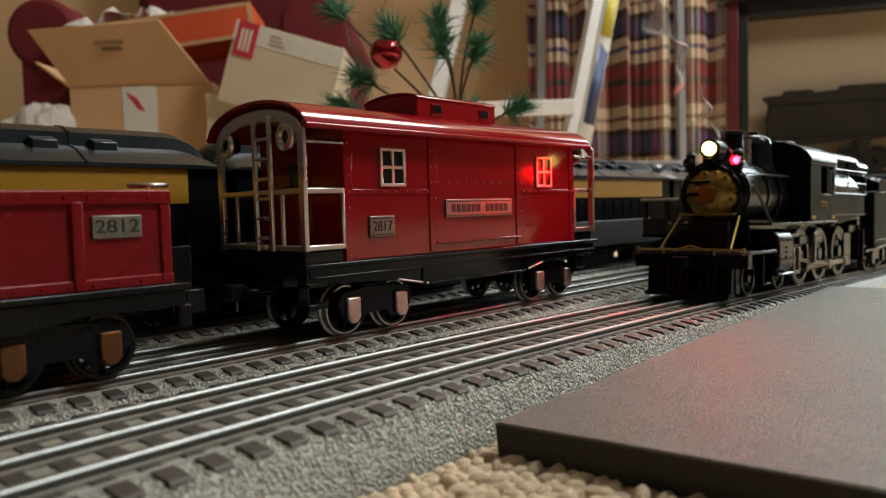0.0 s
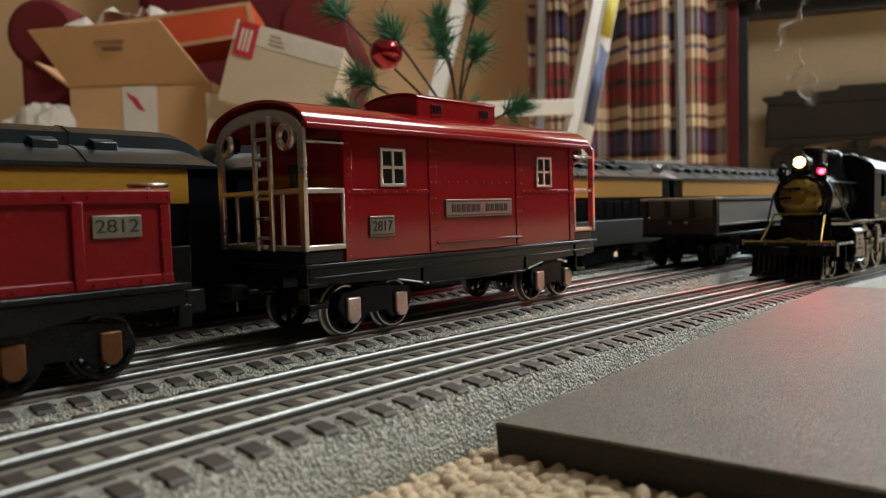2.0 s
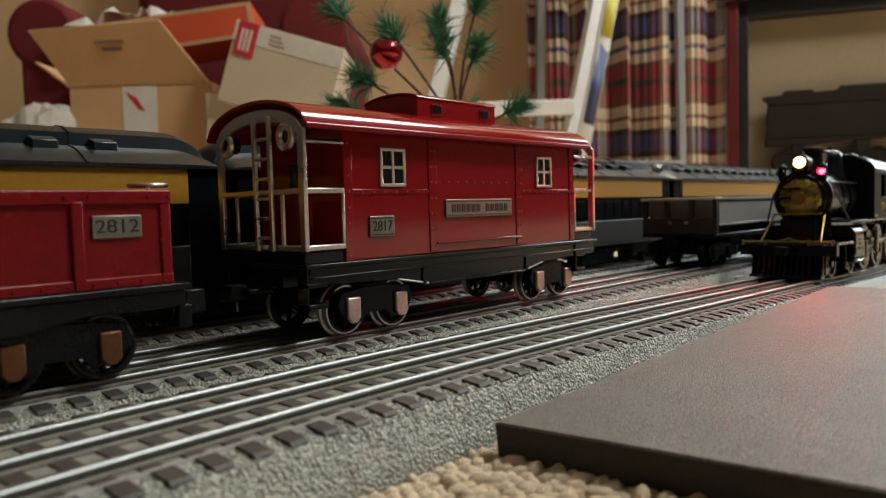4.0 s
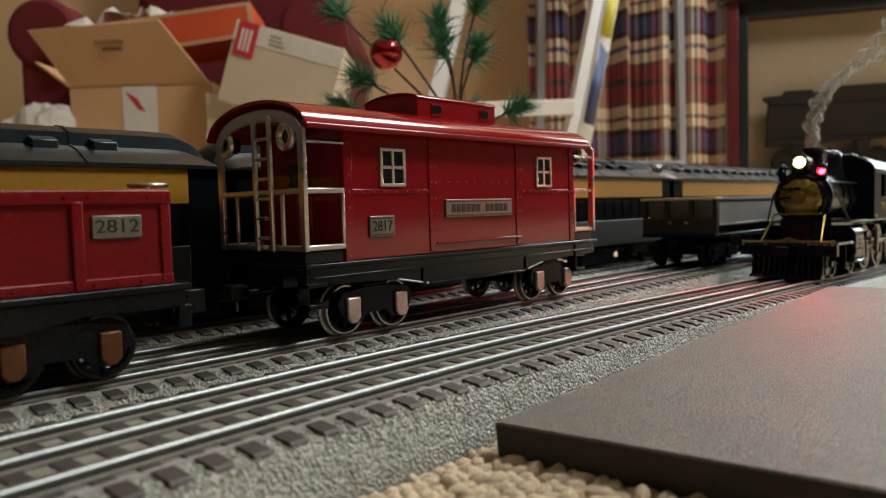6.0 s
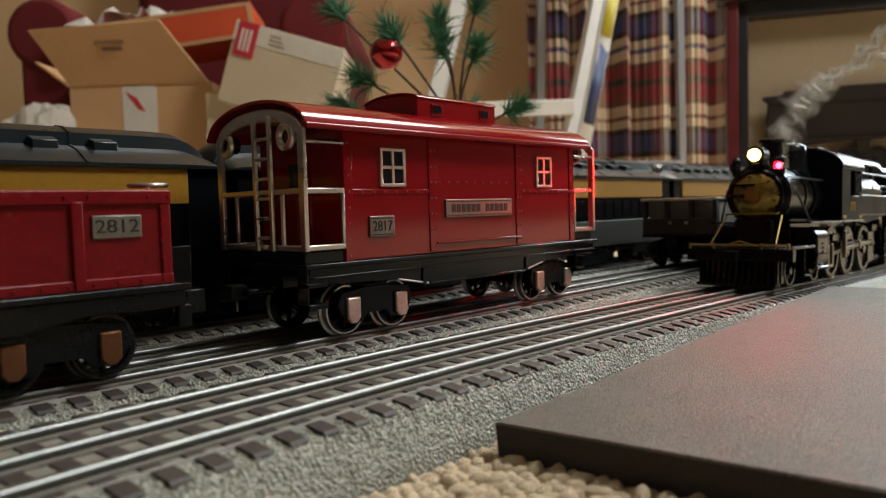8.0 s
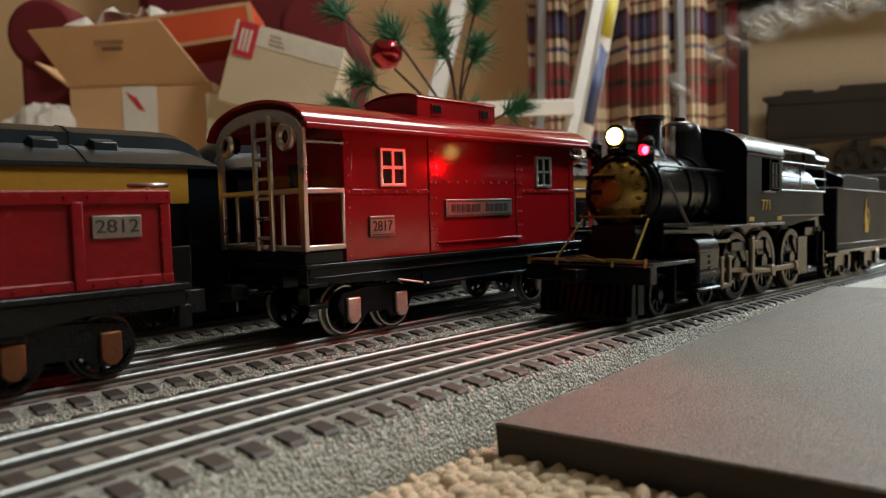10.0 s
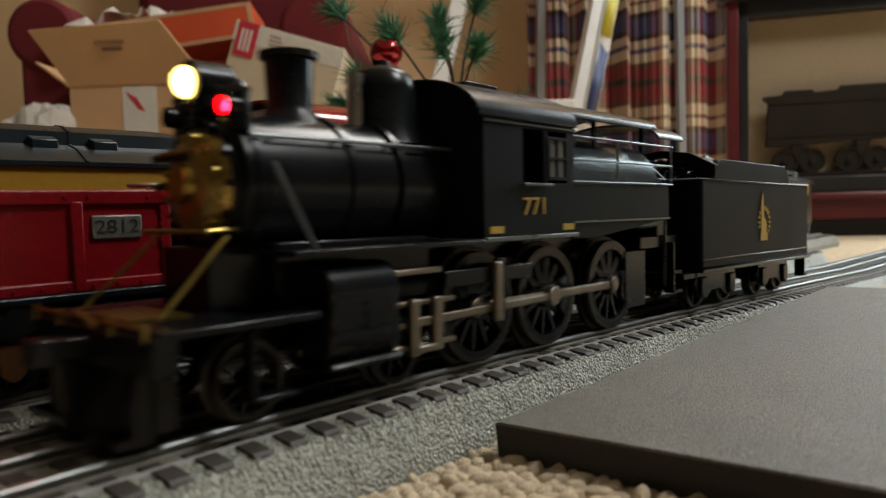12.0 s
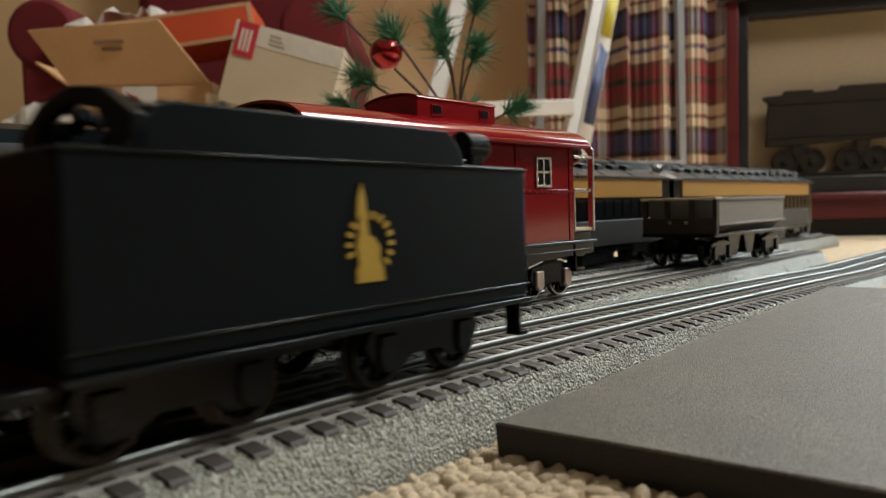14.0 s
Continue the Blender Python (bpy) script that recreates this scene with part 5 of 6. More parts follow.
def tender():
    """Tender in the same space as the locomotive."""
    root = thing("tender", pose(0.5, 0, RAIL_Z), "black toy tender with gold emblem and coal load", "toy tender")
    hw, z0, z1 = 0.0260, 0.0175, 0.0570
    x0, x1 = 0.2170, 0.3525
    bm = B()
    box(bm, x0, x1, -hw, hw, z0, z1)
    part("tank", bm, TENDER_BLACK, root, "", 0.0012)
    bm = B()
    for s in (-1, 1):
        ys = sorted((s * hw, s * (hw - 0.0012)))
        prism(bm, [(x0 + 0.001, z1 - 0.001), (x0 + 0.011, z1 - 0.001), (x0 + 0.0175, z1 + 0.0075), (x0 + 0.021, z1 + 0.0088), (x1 - 0.036, z1 + 0.0085), (x1 - 0.032, z1 + 0.0050), (x1 - 0.029, z1 - 0.001)][1:], *ys, "y")
    prism(bm, [(-hw, z1 - 0.001), (-hw, z1 + 0.0060), (-hw * 0.55, z1 + 0.0120), (0, z1 + 0.0140), (hw * 0.55, z1 + 0.0120), (hw, z1 + 0.0060), (hw, z1 - 0.001), (hw * 0.7, z1), (hw * 0.5, z1 + 0.0080), (0, z1 + 0.0105), (-hw * 0.5, z1 + 0.0080), (-hw * 0.7, z1)], x0 + 0.013, x0 + 0.0160)
    part("coal_board", bm, TENDER_BLACK, root, "", 0.0004)
    bm = B()
    rnd = random.Random(8)
    for k in range(150):
        x, y = rnd.uniform(x0 + 0.018, x1 - 0.036), rnd.uniform(-0.022, 0.022)
        h = 0.0060 * (1 - (y / 0.024) ** 2) * (1 - max(0, (x - 0.27) / 0.06) * 0.6) + z1 + 0.004
        c = bmesh.ops.create_icosphere(bm, subdivisions=1, radius=rnd.uniform(0.0018, 0.0034))["verts"]
        for v in c:
            v.co = v.co * rnd.uniform(0.8, 1.2) + Vector((x, y, h))
    part("coal", bm, BLACK_DULL, root, "heap of black coal", 0, False)
    bm = B()
    for z in (z0 + 0.0040, z1 - 0.0012):
        box(bm, x0, x1, -hw - 0.0005, -hw + 0.0003, z, z + 0.0007)
    box(bm, x0 - 0.001, x1 + 0.001, -hw - 0.0012, hw + 0.0012, z0 - 0.0012, z0 + 0.0003)
    part("tank_trim", bm, BLACK, root, "", 0.0002)
    # gold emblem: a plain torch shape on a round base
    y = -hw - 0.0002
    bm = B()
    prism(bm, [(0.2820, 0.0280), (0.2910, 0.0280), (0.2908, 0.0312), (0.2896, 0.0330), (0.2898, 0.0362), (0.2878, 0.0385), (0.2862, 0.0392), (0.2856, 0.0430), (0.2854, 0.0470), (0.2842, 0.0515), (0.2830, 0.0480), (0.2826, 0.0440), (0.2832, 0.0400), (0.2822, 0.0365), (0.2830, 0.0325), (0.2820, 0.0310)], y - 0.0002, y + 0.0003, "y")
    for k in range(13):
        q = Matrix.Translation((0.2868, 0, 0.0370)) @ pose(0, 0, 0, 0, 70 - 20 * k + 60, 0)
        box(bm, -0.0006, 0.0006, y - 0.0002, y + 0.0003, 0.0058, 0.0078, q)
    part("emblem", bm, GOLD, root, "gold emblem")
    bm = B()
    lathe(bm, [(0.0040, 0.0000), (0.0040, 0.0055), (0.0020, 0.0068)], (x1 - 0.018, 0, z1), "z", 18)
    box(bm, x1 - 0.025, x1 - 0.011, -0.012, 0.012, z1 - 0.0005, z1 + 0.0030)
    part("water_hatch", bm, BLACK_DULL, root, "", 0.0004)
    bm = B()
    box(bm, x1 - 0.0060, x1 - 0.0002, -0.0100, -0.0020, z1 - 0.0005, z1 + 0.0070)
    cyl(bm, (x1 - 0.0070, -0.0060, z1 + 0.0075), (x1 + 0.0030, -0.0060, z1 + 0.0075), 0.0048, seg=20)
    part("backup_light", bm, BLACK_DULL, root, "", 0.0004)
    bm = B()
    box(bm, x0 + 0.002, x1 - 0.002, -0.0150, 0.0150, 0.0120, z0)
    box(bm, x1 - 0.001, x1 + 0.009, -0.003, 0.003, 0.0100, 0.0160)
    for s in (-1, 1):
        box(bm, x1 - 0.004, x1 + 0.0010, *sorted((s * 0.0200, s * 0.0255)), 0.0060, 0.0075)
        box(bm, x1 - 0.004, x1 - 0.003, *sorted((s * 0.0200, s * 0.0255)), 0.0060, z0)
    part("underframe", bm, BLACK_DULL, root, "", 0.0004)
    bm = B()
    box(bm, x0 - 0.012, x0 - 0.001, -0.0235, 0.0235, 0.0140, 0.0165)
    part("tender_deck", bm, BLACK_DULL, root, "", 0.0003)
    for x in (0.2400, 0.3100):
        four_wheel_truck(root, x, 0, 0, 0.0215, BLACK_DULL, 0.0150, 0.0088)
    return root


LOCO, LOCO_WHEELS, LOCO_RODS = locomotive()
TENDER = tender()

# ---- the room beyond the tracks; u to the right, v away, z up ----


def room_thing(name, u, v, z, label, category, turn=0, group=""):
    return thing(name, ROOM @ pose(u, v, z, 0, 0, turn), label, category, group)


def curtain():
    root = room_thing("curtain", 0, 1.82, 0, "red, navy, black and cream plaid curtain hanging in folds", "curtain")
    bm = B()
    uv = bm.loops.layers.uv.new("UVMap")
    n, u0, u1, z0, z1 = 150, 0.225, 0.760, 0.02, 1.75
    cols = []
    length = 0
    last = None
    for k in range(n + 1):
        u = u0 + (u1 - u0) * k / n
        v = 0.034 * math.sin(k * math.tau / 24.0 + 0.9 * math.sin(k * 0.19)) + 0.006 * math.sin(k * 1.3)
        if last:
            length += math.hypot(u - last[0], v - last[1])
        last = (u, v)
        cols.append((u, v, length))
    rows = [[bm.verts.new((u, v * (1 - 0.25 * j / 8), z0 + (z1 - z0) * j / 8)) for u, v, s in cols] for j in range(9)]
    for j in range(8):
        for k in range(n):
            f = bm.faces.new((rows[j][k], rows[j][k + 1], rows[j + 1][k + 1], rows[j + 1][k]))
            for lp, (jj, kk) in zip(f.loops, ((j, k), (j, k + 1), (j + 1, k + 1), (j + 1, k))):
                lp[uv].uv = (cols[kk][2], (z1 - z0) * jj / 8)
    c = part("cloth", bm, PLAID, root)
    mod = c.modifiers.new("thick", "SOLIDIFY")
    mod.thickness = 0.002
    bm = B()
    cyl(bm, (0.15, 0, 1.77), (0.85, 0, 1.77), 0.010, seg=16)
    for u in (0.15, 0.85):
        cyl(bm, (u, 0, 1.77), (u, 0.18, 1.77), 0.006, seg=10)
    part("curtain_rod", bm, NEARBLACK, root)


curtain()


def stepladder():
    root = room_thing("stepladder", 0, 1.4, 0, "folding aluminium stepladder with warning stickers, standing open", "stepladder")

    def slanted(u0, v0, u1, v1, w, d, mat, name, lip=True):
        """A channel rail from the floor to the top; w across, d deep."""
        a, b = Vector((u0, v0, 0)), Vector((u1, v1, 1.15))
        bm = B()
        for o in ((0, w, 0, 0.004), (0, 0.004, 0, d), (w - 0.004, w, 0, d)) if lip else ((0, w, 0, d),):
            lo = [a + Vector((x, y, 0)) for x, y in ((o[0], o[2]), (o[1], o[2]), (o[1], o[3]), (o[0], o[3]))]
            hi = [b + Vector((x, y, 0)) for x, y in ((o[0], o[2]), (o[1], o[2]), (o[1], o[3]), (o[0], o[3]))]
            r0, r1 = [bm.verts.new(p) for p in lo], [bm.verts.new(p) for p in hi]
            for k in range(4):
                bm.faces.new((r0[k], r0[(k + 1) % 4], r1[(k + 1) % 4], r1[k]))
            bm.faces.new(r0[::-1])
            bm.faces.new(r1)
        return part(name, bm, mat, root, "", 0.001)

    slanted(0.198, 0.0, 0.475, 0.16, 0.024, 0.055, ALU, "front_rail")
    slanted(-0.100, 0.0, 0.212, 0.16, 0.034, 0.055, ALU, "front_rail")
    slanted(0.222, 0.34, 0.238, 0.20, 0.020, 0.020, ALU_DARK, "rear_rail")
    slanted(0.572, 0.34, 0.515, 0.20, 0.018, 0.020, ALU_DARK, "rear_rail")
    # wide side face of the right rail with its stickers
    def on_side(z, f):
        return 0.222 + 0.2409 * z + f * 0.034, 0.1391 * z - 0.002 + f * 0.03
    bm = B()
    r0 = [bm.verts.new((u, v, 0.0)) for u, v in (on_side(0, 0), on_side(0, 1))]
    r1 = [bm.verts.new((u, v, 1.15)) for u, v in (on_side(1.15, 0), on_side(1.15, 1))]
    bm.faces.new((r0[0], r0[1], r1[1], r1[0]))
    web = part("rail_web", bm, ALU, root)
    web.modifiers.new("thick", "SOLIDIFY").thickness = 0.002
    for za, zb, mat in ((0.225, 0.385, NAVY), (0.40, 0.52, YELLOW)):
        bm = B()
        pts = []
        for z, f in ((za, 0.12), (za - 0.005, 0.88), (zb - 0.02, 0.88), (zb, 0.12)):
            u, v = on_side(z, f)
            pts.append(bm.verts.new((u + 0.0015, v - 0.003, z)))
        bm.faces.new(pts)
        part("sticker", bm, mat, web, "navy warning sticker" if mat is NAVY else "yellow warning sticker").modifiers.new("thick", "SOLIDIFY").thickness = 0.0006
    for z in (0.270, 0.570, 0.865):
        bm = B()
        du, dv = 0.2409 * z, 0.139 * z
        box(bm, -0.066 + du, 0.200 + du, dv - 0.01, dv + 0.075, z - 0.014, z)
        box(bm, -0.066 + du, 0.200 + du, dv - 0.012, dv - 0.006, z - 0.030, z)
        part("step", bm, ALU_WHITE, root, "pale ladder step", 0.002)
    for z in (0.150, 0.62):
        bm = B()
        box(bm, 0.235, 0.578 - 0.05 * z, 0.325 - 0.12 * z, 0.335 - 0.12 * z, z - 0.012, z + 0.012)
        part("rear_brace", bm, ALU_DARK, root, "", 0.001)


stepladder()


def display_case():
    """Dark red wooden case with a tan back panel; a cut-out train stands in it."""
    turned = ROOM @ pose(0.503, 1.25, 0, 0, 0, -15) @ pose(-0.503, 0, 0)
    root = thing("display_case", turned, "dark red wooden display case with tan back panel", "display case")
    bm = B()
    box(bm, 0.494, 0.512, 0, 0.04, 0.0, 0.412)
    part("side_post", bm, MAROON, root, "", 0.002)
    bm = B()
    box(bm, 0.512, 0.528, 0.006, 0.04, 0.03, 0.398)
    part("inner_frame", bm, NEARBLACK, root, "", 0.002)
    bm = B()
    box(bm, 0.48, 0.86, -0.01, 0.04, 0.400, 0.418)
    box(bm, 0.512, 0.84, 0.006, 0.04, 0.372, 0.400)
    part("top_rail", bm, NEARBLACK, root, "", 0.002)
    bm = B()
    box(bm, 0.512, 0.85, -0.020, 0.05, 0.028, 0.073)
    box(bm, 0.512, 0.85, -0.028, 0.05, 0.060, 0.073)
    part("base_rail", bm, MAROON, root, "", 0.004)
    bm = B()
    box(bm, 0.512, 0.85, 0.0, 0.05, 0.0, 0.028)
    part("plinth", bm, NEARBLACK, root, "", 0.002)
    bm = B()
    box(bm, 0.528, 0.85, -0.012, 0.05, 0.073, 0.100)
    part("shelf", bm, NEARBLACK, root, "", 0.002)
    bm = B()
    box(bm, 0.512, 0.85, 0.034, 0.05, 0.073, 0.40)
    part("back_panel", bm, PANEL, root)
    # cut-out train
    t = thing("train_cutout", turned @ pose(-0.045, 0.012, 0.100), "dark brown metal cut-out of a train on a shelf", "ornament")
    bm = B()
    prism(bm, [(0.604, 0.127), (0.600, 0.053), (0.790, 0.060), (0.88, 0.060), (0.88, 0.150), (0.716, 0.150), (0.712, 0.144), (0.676, 0.142), (0.674, 0.1465), (0.630, 0.1465), (0.627, 0.140), (0.596, 0.138), (0.596, 0.134)], 0, 0.006, "y")
    body = part("car_body", bm, SILHOUETTE, t, "", 0.001)
    for z in (0.068, 0.124):
        bm = B()
        box(bm, 0.606, 0.87, -0.0012, 0.0002, z, z + 0.004)
        part("body_moulding", bm, SILHOUETTE, body)
    for u in (0.652, 0.750):
        bm = B()
        prism(bm, [(u - 0.012, 0.062), (u - 0.008, 0.040), (u - 0.014, 0.022), (u + 0.014, 0.022), (u + 0.008, 0.040), (u + 0.012, 0.062)], 0.001, 0.005, "y")
        part("cutout_truck", bm, SILHOUETTE, t)
        for d in (-0.021, 0.021):
            bm = B()
            lathe(bm, [(0.0050, -0.003), (0.0060, 0.000), (0.0165, 0.000), (0.0170, -0.002), (0.0205, -0.002), (0.0205, 0.007)], (u + d, 0, 0.0275), "y", 28)
            part("cutout_wheel", bm, SILHOUETTE, t)
    bm = B()
    box(bm, 0.60, 0.88, -0.01, 0.016, 0.0, 0.008)
    part("cutout_base", bm, SILHOUETTE, t, "", 0.001)


display_case()


def armchair():
    root = room_thing("armchair", 0, 1.5, 0, "dark red upholstered armchair with rolled arms, piled with boxes", "armchair")
    bm = B()
    for c in (-0.775, -0.240):
        cyl(bm, (c, -0.06, 0.430), (c, 0.42, 0.430), 0.070, seg=28)
    part("arm_roll", bm, VELVET, root, "", 0.012)
    bm = B()
    for c in (-0.775, -0.240):
        box(bm, c - 0.052, c + 0.052, -0.05, 0.42, 0.03, 0.40)
    part("arm_side", bm, VELVET, root, "", 0.015)
    bm = B()
    box(bm, -0.75, -0.29, -0.05, 0.36, 0.05, 0.115)
    part("seat", bm, VELVET, root, "", 0.02)
    bm = B()
    box(bm, -0.74, -0.29, 0.30, 0.42, 0.08, 0.86)
    part("backrest", bm, VELVET, root, "", 0.04)
    bm = B()
    for c in (-0.80, -0.24):
        for v in (-0.02, 0.38):
            cyl(bm, (c, v, 0), (c, v, 0.05), 0.018, 0.024, seg=12)
    part("foot", bm, NEARBLACK, root)


armchair()


def panel_quad(bm, pts, t=0.004):
    """A thick board through four corners given in order."""
    p = [Vector(q) for q in pts]
    nrm = (p[1] - p[0]).cross(p[3] - p[0]).normalized() * t
    a = [bm.verts.new(q) for q in p]
    b = [bm.verts.new(q + nrm) for q in p]
    for k in range(4):
        bm.faces.new((a[k], a[(k + 1) % 4], b[(k + 1) % 4], b[k]))
    bm.faces.new(a[::-1])
    bm.faces.new(b)


def boxes():
    # large open box with its front flap folded up
    root = room_thing("cardboard_box", 0, 1.30, 0.115, "open brown cardboard box with its flap folded out, on an armchair", "box")
    for o in ((-0.650, -0.405, 0.0, 0.004, 0, 0.185), (-0.650, -0.405, 0.262, 0.266, 0, 0.185), (-0.654, -0.650, 0, 0.266, 0, 0.185),
              (-0.405, -0.401, 0, 0.266, 0, 0.185), (-0.650, -0.405, 0.004, 0.262, 0, 0.004)):
        bm = B()
        box(bm, *o)
        part("side_panel" if o[5] > 0.1 else "bottom_panel", bm, CARD, root, "", 0.001)
    bm = B()
    panel_quad(bm, [(-0.652, 0.0, 0.185), (-0.405, 0.0, 0.185), (-0.468, -0.055, 0.282), (-0.690, -0.055, 0.270)])
    part("flap", bm, CARD, root, "", 0.001)
    bm = B()
    panel_quad(bm, [(-0.654, 0.0, 0.185), (-0.700, -0.02, 0.225), (-0.700, 0.23, 0.225), (-0.654, 0.266, 0.185)])
    part("flap", bm, CARD, root, "", 0.001)
    bm = B()
    box(bm, -0.560, -0.500, -0.0012, 0, 0.02, 0.180)
    tp = part("shipping_label", bm, PAPER, root, "white shipping label")
    bm = B()
    panel_quad(bm, [(-0.556, -0.002, 0.172), (-0.535, -0.002, 0.160), (-0.520, -0.002, 0.135), (-0.532, -0.002, 0.140)], 0.0006)
    part("red_mark", bm, LABEL_RED, tp)
    bm = B()
    for k, (u, w, z) in enumerate(((-0.585, 0.05, 0.248), (-0.575, 0.035, 0.238))):
        f = (z - 0.185) / 0.09
        box(bm, u, u + w, -0.055 * f - 0.0062, -0.055 * f - 0.0050, z - 0.003, z + 0.003)
    part("print_bars", bm, FAINT_PRINT, root)
    # orange lid, lying tilted behind
    root = room_thing("orange_box", -0.520, 1.44, 0.335, "orange printed cardboard tray lying tilted among boxes", "box", 0)
    root.matrix_world = ROOM @ pose(-0.535, 1.42, 0.385, 0, -8, 4)
    bm = B()
    box(bm, -0.190, 0.185, 0, 0.16, 0, 0.004)
    for o in ((-0.190, 0.185, 0, 0.004), (-0.190, 0.185, 0.156, 0.16), (-0.190, -0.186, 0.004, 0.156), (0.181, 0.185, 0.004, 0.156)):
        box(bm, *o, 0, 0.066)
    part("tray", bm, ORANGE_CARD, root, "", 0.001)
    for o in ((-0.190, 0.185, 0.0, 0.007), (-0.190, 0.185, 0.059, 0.066), (0.176, 0.185, 0.007, 0.059)):
        bm = B()
        box(bm, o[0], o[1], -0.0012, 0.0, o[2], o[3])
        part("edge_band", bm, CARD, root, "plain brown edge")
    bm = B()
    rnd = random.Random(3)
    bmesh.ops.create_grid(bm, x_segments=16, y_segments=10, size=0.5)
    for v in bm.verts:
        v.co = Vector((v.co.x * 0.20 - 0.07, v.co.y * 0.15 + 0.08, 0.072 + 0.035 * noise.noise(v.co * 6) + 0.02 * noise.noise(v.co * 15) + 0.025 * (0.25 - v.co.x ** 2)))
    pp = part("packing_paper", bm, PAPER, root, "crumpled white packing paper", 0, False)
    pp.modifiers.new("thick", "SOLIDIFY").thickness = 0.001
    # leaning carton with a taped seam
    root = room_thing("cardboard_box", 0, 1.2, 0, "pale cardboard box with white tape and red label, leaning open", "box")
    root.matrix_world = ROOM @ pose(-0.370, 1.22, 0.255, 0, 17, 0)
    bm = B()
    box(bm, 0.0, 0.185, 0.0, 0.16, 0.0, 0.138)
    part("carton", bm, CARD_PALE, root, "", 0.0015)
    bm = B()
    box(bm, 0.0005, 0.1845, -0.0012, 0.0, 0.104, 0.136)
    part("tape", bm, TAPE, root, "white printed tape")
    bm = B()
    box(bm, 0.006, 0.040, -0.0022, -0.0012, 0.080, 0.1375)
    part("red_label", bm, LABEL_RED, root, "red and white label")
    for k in range(3):
        bm = B()
        box(bm, 0.013 + 0.007 * k, 0.017 + 0.007 * k, -0.0028, -0.0022, 0.090, 0.126)
        part("label_bar", bm, PAPER, root)
    for k in range(3):
        bm = B()
        box(bm, 0.060, 0.088 - 0.004 * k, -0.0018, -0.0012, 0.110 + 0.007 * k, 0.1125 + 0.007 * k)
        part("print_bar", bm, FAINT_PRINT, root)
    root = room_thing("cardboard_box", 0, 1.24, 0.115, "pale closed cardboard box under a leaning box", "box")
    bm = B()
    box(bm, -0.395, -0.215, 0, 0.20, 0, 0.155)
    part("carton", bm, CARD_PALE, root, "", 0.0015)
    bm = B()
    box(bm, -0.395, -0.215, -0.0012, 0, 0.062, 0.09)
    part("tape", bm, TAPE, root)
    # plastic wrap beside the large box
    root = room_thing("plastic_bag", -0.705, 1.30, 0.115, "crumpled pale plastic bag stuffed beside a box", "bag")
    bm = B()
    bmesh.ops.create_icosphere(bm, subdivisions=4, radius=0.06)
    for v in bm.verts:
        v.co = Vector((v.co.x * 1.3, v.co.y, v.co.z * 1.35 + 0.07)) * (1 + 0.18 * noise.noise(v.co * 30) + 0.08 * noise.noise(v.co * 80))
    part("bag", bm, PAPER, root, "", 0, False)


boxes()


